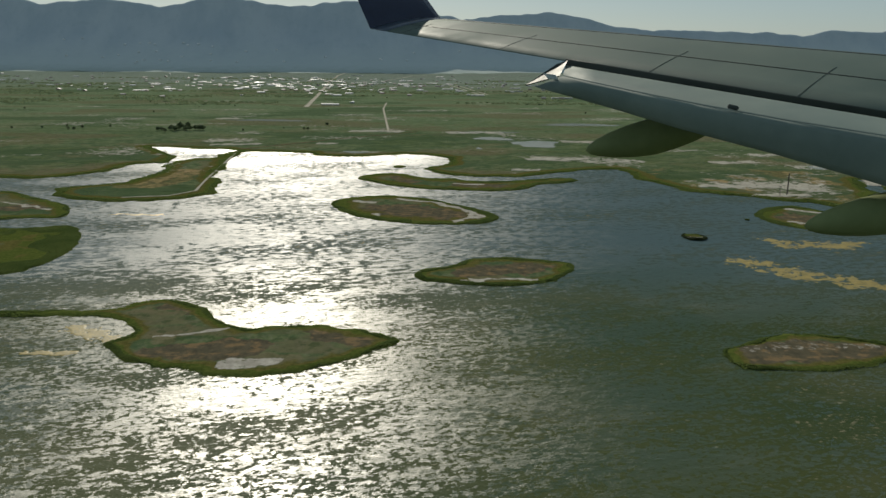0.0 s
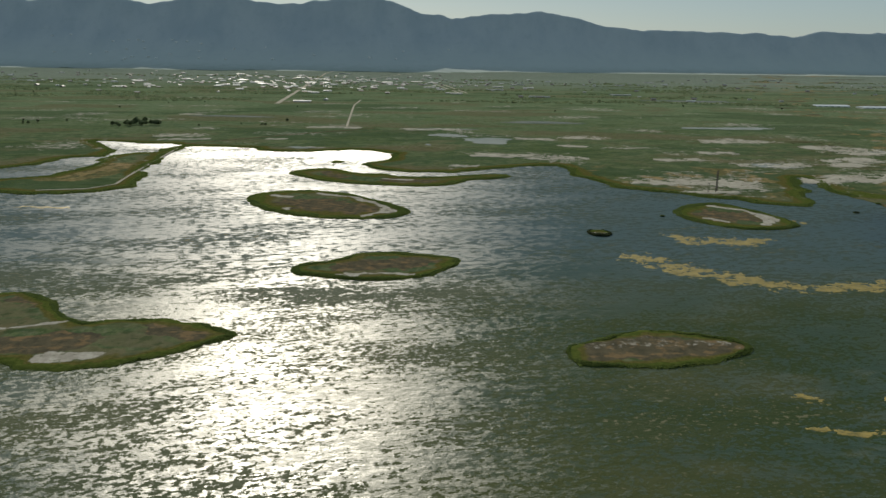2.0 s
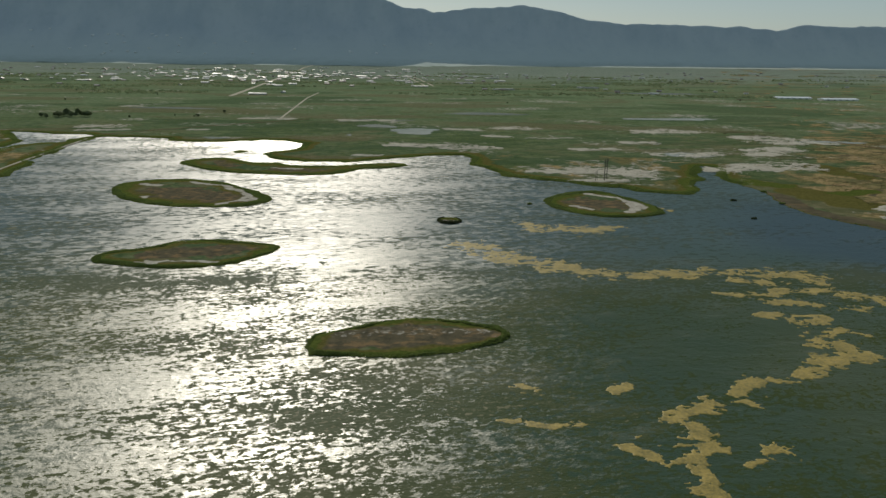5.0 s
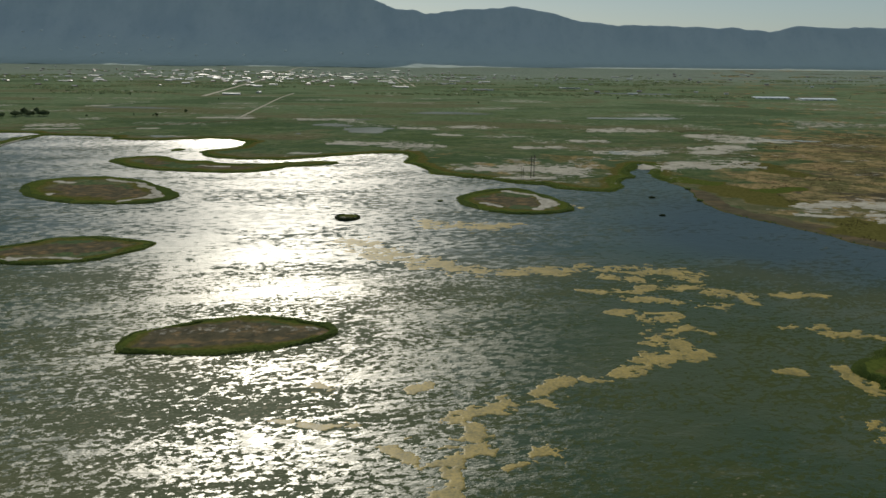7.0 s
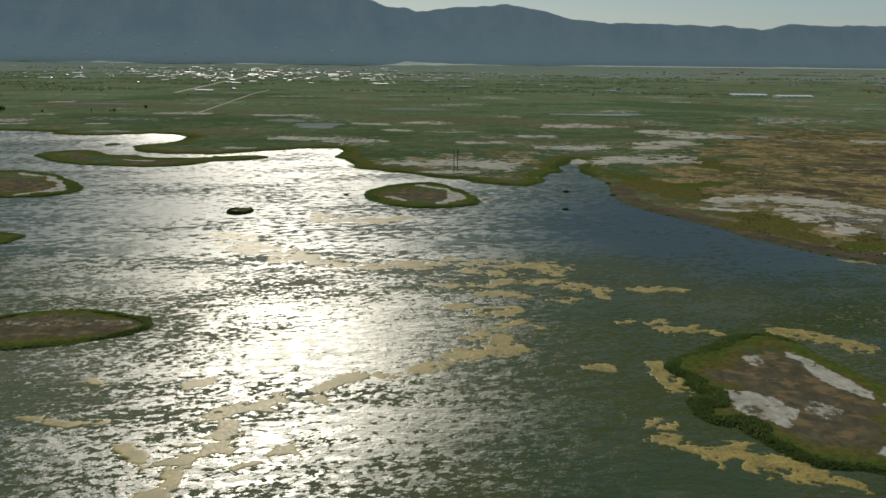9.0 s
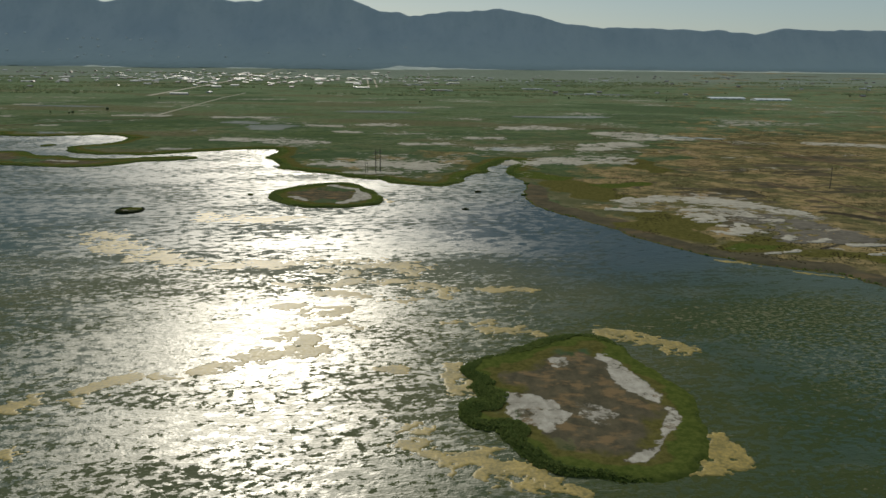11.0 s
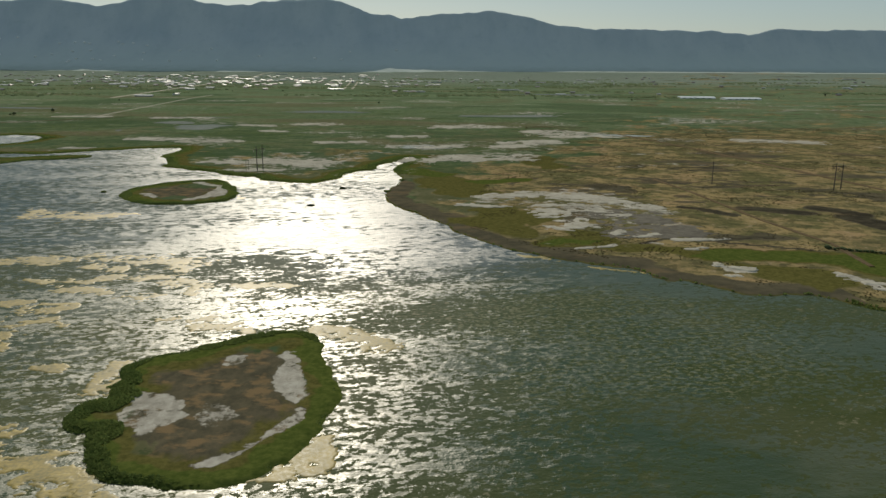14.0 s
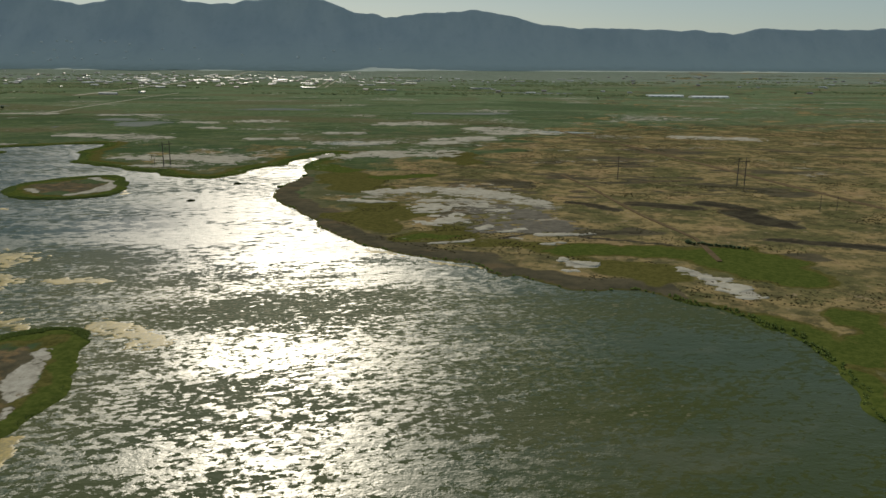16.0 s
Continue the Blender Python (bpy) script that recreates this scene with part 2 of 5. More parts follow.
def ground_material(name, scale=1.0, run=0.4, warm=(0.138, 0.104, 0.062)):
    """Marsh by its cover: red is dry grass, green is salt crust, blue is lush reed, alpha is bare mud."""
    m, n, l, b = material(name)
    p = place(n)
    at = n.new("ShaderNodeAttribute")
    at.attribute_name = "cover"
    sep = n.new("ShaderNodeSeparateColor")
    l.new(at.outputs["Color"], sep.inputs[0])
    dry, salt, lush = sep.outputs
    mud = at.outputs["Alpha"]
    wide = noise_node(n, l, p, 0.006 * scale, 6, 0.65, (0.7, 0.9, 1))
    mid = noise_node(n, l, p, 0.050 * scale, 7, 0.70, (run + 0.4, 1.0, 1))
    fine = noise_node(n, l, p, 0.6, 5, 0.7)

    def by(value, spread, low, high):
        return ramp(n, l, calc(n, l, "ADD", value, calc(n, l, "MULTIPLY", calc(n, l, "SUBTRACT", mid, 0.5), spread)), low, high)

    grass = blend(n, l, ramp(n, l, mid, 0.36, 0.66), (0.050, 0.082, 0.039), (0.116, 0.140, 0.068))
    grass = blend(n, l, ramp(n, l, wide, 0.50, 0.66, 0, 0.6), grass, (0.132, 0.106, 0.056))
    lean = noise_node(n, l, p, 0.13 * scale ** 0.5, 6, 0.72, (run + 0.35, 0.9, 1))
    grass = blend(n, l, ramp(n, l, lean, 0.50, 0.62, 0, 0.35), grass, (0.185, 0.180, 0.125))
    parcel = noise_node(n, l, p, 0.011 * scale, 7, 0.60, (0.75, 0.8, 1))      # meadows, reed beds and dried-out flats
    grass = blend(n, l, ramp(n, l, parcel, 0.555, 0.585, 0, 0.7), grass, blend(n, l, ramp(n, l, mid, 0.4, 0.6), (0.105, 0.098, 0.050), (0.160, 0.138, 0.084)))
    grass = blend(n, l, ramp(n, l, parcel, 0.455, 0.425, 0, 0.75), grass, blend(n, l, ramp(n, l, mid, 0.4, 0.6), (0.046, 0.070, 0.028), (0.082, 0.108, 0.046)))
    axes = n.new("ShaderNodeSeparateXYZ")
    l.new(p, axes.inputs[0])
    inland_haze = ramp(n, l, calc(n, l, "ADD", axes.outputs[1], calc(n, l, "MULTIPLY", wide, 900)), 900, 2200, 0, 0.6)      # distance haze put into the colour: the plain pales inland
    grass = blend(n, l, inland_haze, grass, blend(n, l, ramp(n, l, lean, 0.4, 0.6), (0.138, 0.194, 0.110), (0.200, 0.254, 0.152)))
    tract = noise_node(n, l, p, 0.0042 * scale, 5, 0.62, (0.55, 1.3, 1))      # broad belts of dry and wet pasture
    grass = blend(n, l, ramp(n, l, tract, 0.535, 0.575, 0, 0.55), grass, (0.135, 0.116, 0.070))
    grass = blend(n, l, ramp(n, l, tract, 0.465, 0.425, 0, 0.60), grass, (0.058, 0.090, 0.046))
    far_haze = ramp(n, l, calc(n, l, "ADD", axes.outputs[1], calc(n, l, "MULTIPLY", wide, 900)), 2600, 4000, 0, 0.7)      # more haze in the colour: grey-green plain about the town
    grass = blend(n, l, far_haze, grass, blend(n, l, ramp(n, l, lean, 0.4, 0.6), (0.172, 0.208, 0.182), (0.250, 0.288, 0.258)))
    tone = noise_node(n, l, p, 0.026 * scale, 5, 0.65, (0.9, 0.9, 1))
    straw = blend(n, l, ramp(n, l, mid, 0.40, 0.58), (0.130, 0.116, 0.058), (0.278, 0.212, 0.104))
    straw = blend(n, l, ramp(n, l, tone, 0.50, 0.58, 0, 0.75), straw, (0.100, 0.102, 0.045))
    straw = blend(n, l, ramp(n, l, tone, 0.44, 0.36, 0, 0.7), straw, (0.305, 0.214, 0.116))
    straw = blend(n, l, ramp(n, l, lean, 0.55, 0.62, 0, 0.55), straw, (0.055, 0.054, 0.030))
    thread = noise_node(n, l, p, 0.22, 5, 0.72, (0.8, 0.7, 1))
    straw = blend(n, l, ramp(n, l, thread, 0.520, 0.575, 0, 0.58), straw, (0.056, 0.058, 0.030))
    straw = blend(n, l, ramp(n, l, thread, 0.41, 0.35, 0, 0.6), straw, (0.330, 0.255, 0.165))
    grass = blend(n, l, ramp(n, l, thread, 0.55, 0.62, 0, 0.6), grass, (0.040, 0.062, 0.026))
    col = blend(n, l, by(dry, 1.1, 0.42, 0.58), grass, straw)
    bare = blend(n, l, ramp(n, l, lean, 0.3, 0.7), (0.062, 0.058, 0.040), (0.116, 0.100, 0.065))
    bare = blend(n, l, ramp(n, l, noise_node(n, l, p, 0.06 * scale, 5, 0.65, (run, 1.2, 1)), 0.50, 0.62, 0, 0.75), bare, warm)
    col = blend(n, l, by(mud, 1.0, 0.43, 0.57), col, bare)
    col = blend(n, l, calc(n, l, "MULTIPLY", ramp(n, l, mud, 0.72, 0.90), ramp(n, l, lean, 0.35, 0.55)), col, (0.040, 0.036, 0.027))
    olive = blend(n, l, ramp(n, l, fine, 0.3, 0.7), (0.066, 0.064, 0.020), (0.122, 0.112, 0.036))
    col = blend(n, l, by(lush, 0.5, 0.10, 0.30), col, olive)
    reed = blend(n, l, ramp(n, l, fine, 0.3, 0.7), (0.048, 0.068, 0.015), (0.094, 0.112, 0.028))
    col = blend(n, l, by(lush, 0.6, 0.52, 0.70), col, reed)
    crust = blend(n, l, ramp(n, l, lean, 0.35, 0.7), (0.285, 0.265, 0.225), (0.455, 0.430, 0.375))
    patch = noise_node(n, l, p, 0.11 * scale, 6, 0.72, (0.9, 0.9, 1))
    col = blend(n, l, ramp(n, l, calc(n, l, "ADD", salt, calc(n, l, "MULTIPLY", calc(n, l, "SUBTRACT", patch, 0.5), 1.9)), 0.40, 0.66), col, crust)
    l.new(col, b.inputs["Base Color"])
    b.inputs["Roughness"].default_value = 1.0
    b.inputs["Specular IOR Level"].default_value = 0.0
    bump(n, l, fine, 0.25, 0.4, b)
    return m


def plain_material(name, dark, light, rough=0.6, scale=3.0, metal=0.0, relief=0.1, spec=0.5):
    m, n, l, b = material(name)
    co = n.new("ShaderNodeTexCoord").outputs["Object"]
    small, large = noise_node(n, l, co, scale, 6, 0.65), noise_node(n, l, co, scale * 0.17, 3)
    mix = calc(n, l, "ADD", calc(n, l, "MULTIPLY", small, 0.6), calc(n, l, "MULTIPLY", large, 0.4))
    l.new(blend(n, l, ramp(n, l, mix, 0.3, 0.7), dark, light), b.inputs["Base Color"])
    l.new(ramp(n, l, small, 0.2, 0.8, rough * 0.8, min(1.0, rough * 1.2)), b.inputs["Roughness"])
    b.inputs["Metallic"].default_value = metal
    b.inputs["Specular IOR Level"].default_value = spec
    if relief:
        bump(n, l, small, relief, 0.05, b)
    return m


def foliage_material(name, dark, light):
    """Thin leaves: some of the light passes through."""
    m, n, l, b = material(name)
    isl = n.new("ShaderNodeNewGeometry").outputs["Random Per Island"]
    p = place(n)
    mix = calc(n, l, "ADD", calc(n, l, "MULTIPLY", isl, 0.3), calc(n, l, "MULTIPLY", noise_node(n, l, p, 0.05, 3), 0.7))
    col = blend(n, l, ramp(n, l, mix, 0.2, 0.75), dark, light)
    l.new(col, b.inputs["Base Color"])
    b.inputs["Roughness"].default_value = 0.9
    b.inputs["Specular IOR Level"].default_value = 0.05
    thin = n.new("ShaderNodeBsdfTranslucent")
    l.new(col, thin.inputs["Color"])
    both = n.new("ShaderNodeMixShader")
    both.inputs[0].default_value = 0.5
    l.new(b.outputs[0], both.inputs[1])
    l.new(thin.outputs[0], both.inputs[2])
    l.new(both.outputs[0], n["Material Output"].inputs["Surface"])
    return m


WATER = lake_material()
POND = pond_material()
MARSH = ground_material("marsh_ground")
ISLET = ground_material("islet_ground", 2.5, 0.9, (0.205, 0.142, 0.076))
REED = foliage_material("reed_green", (0.068, 0.110, 0.032), (0.150, 0.190, 0.060))
# Darker copy of reed_green; the shade of its backlit side is in the colour.
DARK_REED = foliage_material("dark_reed", (0.026, 0.038, 0.020), (0.058, 0.072, 0.036))
SAGE = foliage_material("sagebrush", (0.046, 0.044, 0.022), (0.096, 0.082, 0.040))
LEAF = foliage_material("tree_leaf", (0.115, 0.155, 0.085), (0.200, 0.245, 0.135))
ALGAE = plain_material("algae_mat", (0.120, 0.108, 0.034), (0.400, 0.298, 0.088), 0.50, 1.1, relief=0.0, spec=0.13)
BARK = plain_material("bark", (0.05, 0.04, 0.03), (0.12, 0.10, 0.08), 0.9)
TIMBER = plain_material("weathered_timber", (0.045, 0.036, 0.030), (0.11, 0.09, 0.075), 0.85)
PORCELAIN = plain_material("insulator_porcelain", (0.10, 0.07, 0.06), (0.16, 0.12, 0.10), 0.3)
GRAVEL = plain_material("pale_gravel", (0.34, 0.31, 0.25), (0.50, 0.46, 0.38), 0.95, 0.2, spec=0.0)
DIRT = plain_material("dirt_track", (0.100, 0.076, 0.046), (0.180, 0.132, 0.080), 0.95, 0.2, spec=0.0)
CRUST = plain_material("salt_crust", (0.275, 0.258, 0.212), (0.470, 0.440, 0.375), 1.0, 0.35, relief=0.3, spec=0.0)
SILT = plain_material("grey_silt", (0.105, 0.096, 0.080), (0.185, 0.170, 0.142), 1.0, 0.3, relief=0.3, spec=0.0)
RENDER_WALL = plain_material("pale_wall", (0.30, 0.30, 0.285), (0.50, 0.49, 0.47), 0.8, 0.3)
WHITE_WALL = plain_material("white_wall", (0.74, 0.74, 0.72), (0.84, 0.84, 0.82), 0.7, 0.3)
BRICK_WALL = plain_material("brown_wall", (0.20, 0.14, 0.11), (0.34, 0.26, 0.21), 0.85, 0.3)
WHITE_ROOF = plain_material("white_sheet_roof", (0.36, 0.37, 0.38), (0.70, 0.71, 0.72), 0.6, 0.1)
METAL_ROOF = plain_material("bare_metal_roof", (0.34, 0.35, 0.36), (0.56, 0.57, 0.58), 0.58, 0.1, metal=0.4, relief=0.0)
BRIGHT_ROOF = plain_material("bright_metal_roof", (0.66, 0.67, 0.68), (0.80, 0.81, 0.82), 0.40, 0.1, metal=0.2, relief=0.0)
GREY_ROOF = plain_material("grey_shingle_roof", (0.12, 0.12, 0.13), (0.26, 0.26, 0.27), 0.6, 0.3)
WING_PAINT = plain_material("wing_grey_paint", (0.082, 0.116, 0.098), (0.128, 0.164, 0.138), 0.65, 1.2, relief=0.02, spec=0.08)
FLAP_PAINT = plain_material("flap_grey_paint", (0.150, 0.192, 0.172), (0.215, 0.258, 0.225), 0.65, 2.0, relief=0.02, spec=0.1)
TIP_PAINT = plain_material("blue_grey_tip_paint", (0.030, 0.048, 0.075), (0.060, 0.085, 0.115), 0.3, 1.5, relief=0.0)
PALE_METAL = plain_material("pale_metal", (0.30, 0.34, 0.34), (0.50, 0.54, 0.52), 0.5, 30.0, relief=0.3)
NAVY_PAINT = plain_material("navy_paint", (0.006, 0.012, 0.035), (0.012, 0.022, 0.06), 0.25, 1.5, relief=0.0)
OLIVE_PAINT = plain_material("fairing_paint", (0.150, 0.180, 0.070), (0.240, 0.270, 0.115), 0.7, 2.0, relief=0.02, spec=0.2)
GAP_DARK = plain_material("gap_dark_metal", (0.02, 0.03, 0.025), (0.05, 0.06, 0.05), 0.6, 2.0)


def mountain_material():
    m, n, l, b = material("hazed_slope")
    p = place(n)
    gully = noise_node(n, l, p, 0.005, 7, 0.6, (1.2, 0.6, 0.6))
    wood = noise_node(n, l, p, 0.02, 6, 0.7)
    sep = n.new("ShaderNodeSeparateXYZ")
    l.new(p, sep.inputs[0])
    # Distance haze is put into these colours, palest along the foot slopes.
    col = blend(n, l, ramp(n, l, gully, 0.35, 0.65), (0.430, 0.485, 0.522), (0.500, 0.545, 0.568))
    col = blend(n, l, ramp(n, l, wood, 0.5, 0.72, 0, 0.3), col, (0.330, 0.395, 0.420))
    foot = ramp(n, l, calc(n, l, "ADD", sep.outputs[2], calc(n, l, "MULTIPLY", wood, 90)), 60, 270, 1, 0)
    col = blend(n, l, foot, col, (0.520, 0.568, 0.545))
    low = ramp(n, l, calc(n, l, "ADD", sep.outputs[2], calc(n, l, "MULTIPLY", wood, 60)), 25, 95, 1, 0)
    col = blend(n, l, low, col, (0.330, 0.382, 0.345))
    l.new(col, b.inputs["Base Color"])
    b.inputs["Roughness"].default_value = 1.0
    b.inputs["Specular IOR Level"].default_value = 0.0
    bump(n, l, gully, 0.2, 15.0, b)
    return m


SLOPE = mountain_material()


# ---- building blocks ----
def mesh_object(name, verts, faces, mat, parent=None, label="", smooth=False):
    me = bpy.data.meshes.new(name)
    me.from_pydata([tuple(v) for v in verts], [], [tuple(f) for f in faces])
    me.materials.append(mat)
    if smooth:
        me.shade_smooth()
    ob = new(name, me)
    if parent:
        ob.parent = parent
    return tagged(ob, label)


def part(name, bm, mat, parent=None, label="", smooth=False):
    me = bpy.data.meshes.new(name)
    bm.to_mesh(me)
    bm.free()
    me.materials.append(mat)
    if smooth:
        me.shade_smooth()
    ob = new(name, me)
    if parent:
        ob.parent = parent
    return tagged(ob, label)


def box(bm, m, sx, sy, sz, bevel=0.0):
    made = bmesh.ops.create_cube(bm, size=1, matrix=m @ Matrix.Diagonal((sx, sy, sz, 1)))
    if bevel:
        edges = list({e for v in made["verts"] for e in v.link_edges})
        bmesh.ops.bevel(bm, geom=edges, offset=bevel, segments=2, affect="EDGES")


def rod(bm, a, b, r0, r1, sides=8):
    a, b = Vector(a), Vector(b)
    turn = (b - a).to_track_quat("Z", "Y").to_matrix().to_4x4()
    bmesh.ops.create_cone(bm, cap_ends=True, segments=sides, radius1=r0, radius2=r1, depth=(b - a).length, matrix=Matrix.Translation((a + b) / 2) @ turn)


def sheet(name, xs, ys, height, mat, cover=None, keep=None, parent=None, label=""):
    """A surface over a grid of the plan. height, cover (four layers) and keep are arrays over (ys, xs)."""
    ny, nx = len(ys), len(xs)
    gx, gy = np.meshgrid(xs, ys)
    idx = np.arange(ny * nx).reshape(ny, nx)
    quads = np.stack([idx[:-1, :-1], idx[:-1, 1:], idx[1:, 1:], idx[1:, :-1]], -1).reshape(-1, 4)
    if keep is not None:
        k = keep.ravel()
        quads = quads[k[quads].any(axis=1)]
    used = np.unique(quads)
    remap = np.zeros(ny * nx, int)
    remap[used] = np.arange(len(used))
    co = np.stack([gx.ravel(), gy.ravel(), height.ravel()], -1)[used]
    me = bpy.data.meshes.new(name)
    me.vertices.add(len(co))
    me.vertices.foreach_set("co", co.astype(np.float32).ravel())
    me.loops.add(quads.size)
    me.loops.foreach_set("vertex_index", remap[quads].astype(np.int32).ravel())
    me.polygons.add(len(quads))
    me.polygons.foreach_set("loop_start", (np.arange(len(quads)) * 4).astype(np.int32))
    me.update(calc_edges=True)
    if cover is not None:
        at = me.attributes.new("cover", "FLOAT_COLOR", "POINT")
        rgba = np.ones((len(co), 4), np.float32)
        for k in range(4):
            rgba[:, k] = np.clip(cover[k].ravel()[used], 0, 1)
        at.data.foreach_set("color", rgba.ravel())
    me.materials.append(mat)
    me.shade_smooth()
    ob = new(name, me)
    if parent:
        ob.parent = parent
    return tagged(ob, label)


def tufts(name, px, py, pz, tall, wide, mat, parent=None, label="", blades=5, seed=1):
    """Many small clumps of leaning blades, as one mesh."""
    rng = np.random.default_rng(seed)
    n = len(px)
    ang = rng.uniform(0, 6.283, (n, 1)) + np.arange(blades) * 6.283 / blades
    h = tall * rng.uniform(0.75, 1.15, (n, blades))
    w = wide * rng.uniform(0.7, 1.3, (n, blades))
    cx, cy = px[:, None] + np.cos(ang) * w * 0.35, py[:, None] + np.sin(ang) * w * 0.35
    sx, sy = -np.sin(ang) * w * 0.5, np.cos(ang) * w * 0.5
    base = np.broadcast_to(pz[:, None] - 0.15, h.shape)
    lean = w * 0.35
    v = np.stack([np.stack([cx - sx, cy - sy, base], -1), np.stack([cx + sx, cy + sy, base], -1),
                  np.stack([cx + np.cos(ang) * lean + sx * 0.35, cy + np.sin(ang) * lean + sy * 0.35, base + h], -1),
                  np.stack([cx + np.cos(ang) * lean - sx * 0.35, cy + np.sin(ang) * lean - sy * 0.35, base + h * 0.9], -1)], 2)
    v = v.reshape(-1, 3)
    me = bpy.data.meshes.new(name)
    me.vertices.add(len(v))
    me.vertices.foreach_set("co", v.astype(np.float32).ravel())
    count = len(v) // 4
    me.loops.add(len(v))
    me.loops.foreach_set("vertex_index", np.arange(len(v), dtype=np.int32))
    me.polygons.add(count)
    me.polygons.foreach_set("loop_start", (np.arange(count) * 4).astype(np.int32))
    me.update(calc_edges=True)
    me.materials.append(mat)
    ob = new(name, me)
    if parent:
        ob.parent = parent
    return tagged(ob, label)


# ---- the large structure: lake, marsh, mountains ----
RIVER = [(-820, 685), (-554, 671), (-393, 668), (-358, 659), (-332, 676), (-315, 709), (-304, 760), (-279, 769), (-288, 823), (-321, 873), (-349, 906),
         (-327, 906), (-288, 891), (-256, 892), (-234, 872)]
PENINSULA = [(-235, 854), (-243, 815), (-260, 801), (-276, 777), (-263, 711), (-267, 666), (-268, 644), (-290, 628), (-311, 614), (-301, 582), (-278, 564),
             (-247, 560), (-218, 561), (-193, 576), (-180, 597), (-189, 647), (-203, 678), (-208, 731), (-219, 771), (-225, 846)]
NORTH_SHORE = [(-220, 866), (-183, 862), (-147, 858), (-137, 833), (-90, 830), (-42, 852), (-16, 847), (9, 824), (3, 770), (-20, 737), (-3, 705),
               (33, 686), (75, 693), (106, 716), (145, 739), (171, 747), (176, 687), (199, 620), (236, 590), (279, 571)]
CAPE_SHORE = [(298, 549), (319, 544), (329, 560), (335, 586), (350, 607), (358, 642), (376, 684), (384, 685), (367, 634), (369, 601), (375, 571), (374, 541)]
EAST_SHORE = [(369, 494), (382, 462), (395, 437), (409, 413), (429, 380), (450, 357), (466, 348), (481, 341), (490, 327), (503, 319), (514, 311), (533, 308),
              (542, 296), (556, 289), (562, 276), (567, 248), (563, 231), (561, 215), (571, 196), (617, 155), (800, 60), (1500, -60), (4000, -200)]
LAND = RIVER + PENINSULA + NORTH_SHORE + CAPE_SHORE + EAST_SHORE + [(9000, -200), (9000, 9000), (-9000, 9000), (-9000, 900), (-2500, 800)]


def steps(a, b, fine, out_low, out_high, grow=1.09):
    core = list(np.arange(a, b, fine))
    low, high, d = [], [], fine
    p = a
    while p > out_low:
        d *= grow
        p -= d
        low.append(p)
    p, d = core[-1], fine
    while p < out_high:
        d *= grow
        p += d
        high.append(min(p, out_high))
    return np.array(low[::-1] + core + high)


def warp(x, y, amount, scale, seed):
    return x + amount * fbm(x / scale, y / scale, 3, seed), y + amount * fbm(x / scale, y / scale, 3, seed + 40)


gx = steps(-440, 760, 2.6, -4600, 5200)
gy = steps(195, 830, 2.6, -2600, 4650, 1.035)
MX, MY = np.meshgrid(gx, gy)
wx, wy = warp(MX, MY, 7.0, 22.0, 5)
shore = shore_distance(wx, wy, LAND) + 1.5 * fbm(MX / 5, MY / 5, 2, 9)
bench = np.clip((MY - 3300) / 900, 0, 1) ** 2 * 30
land_z = np.clip(shore * 0.22, -2.5, 0.7) + np.where(shore > 3, 0.14 * fbm(MX / 9, MY / 9, 3, 12), 0) + bench
SALT_PANS = [(231, 659, 316, 674, 26), (275, 629, 317, 652, 22), (438, 485, 485, 509, 24), (464, 459, 512, 424, 17), (472, 486, 520, 452, 17),
             (403, 489, 434, 485, 6), (451, 378, 478, 372, 3), (485, 375, 506, 381, 3)]
SALT_STRIPS = [(556, 331, 560, 320, 3.5), (560, 320, 568, 302, 2.6), (513, 345, 523, 337, 3), (514, 338, 519, 336, 1.6), (463, 370, 482, 378, 1.4)]
PALE_FLATS = [(92, 832, 185, 829, 16), (353, 790, 432, 791, 26), (414, 693, 485, 750, 18), (485, 750, 540, 884, 12), (310, 695, 393, 740, 14),
              (-300, 976, -237, 969, 14), (-513, 813, -441, 819, 14), (-57, 791, 55, 785, 0.5), (529, 630, 639, 658, 8), (561, 717, 704, 753, 9)]
LUSH_FIELDS = [(570, 356, 590, 327, 17), (582, 362, 596, 345, 12), (515, 362, 552, 361, 12), (545, 362, 560, 352, 6), (453, 382, 472, 388, 5), (562, 272, 572, 252, 11),
               (590, 282, 586, 250, 9), (563, 233, 562, 214, 12), (375, 609, 400, 583, 14), (334, 573, 344, 609, 14), (-328, 638, -392, 628, 40), (425, 552, 458, 562, 10)]
WET_HOLLOWS = [(569, 465, 594, 457, 10), (608, 471, 623, 450, 10), (614, 443, 622, 416, 12), (537, 466, 553, 450, 6), (610, 383, 650, 370, 6), (491, 384, 553, 394, 2.2), (520, 388, 560, 372, 2.5)]
DARK_SCRUB = [(470, 545, 540, 500, 36), (540, 560, 640, 540, 30), (500, 620, 600, 640, 34), (600, 500, 690, 520, 24)]
TAN_FLATS = [(556, 438, 590, 414, 20), (590, 412, 630, 392, 20), (590, 470, 618, 458, 9), (612, 420, 632, 412, 10), (525, 452, 528, 420, 17), (531, 417, 556, 436, 19), (568, 440, 586, 447, 12), (573, 410, 608, 387, 20), (540, 490, 572, 430, 12), (572, 425, 585, 390, 18), (599, 412, 650, 400, 22), (600, 480, 660, 470, 9), (640, 350, 720, 340, 30)]


def any_streak(x, y, rows):
    best = np.full(x.shape, -9.0)
    for row in rows:
        best = np.maximum(best, streak(x, y, *row))
    return best


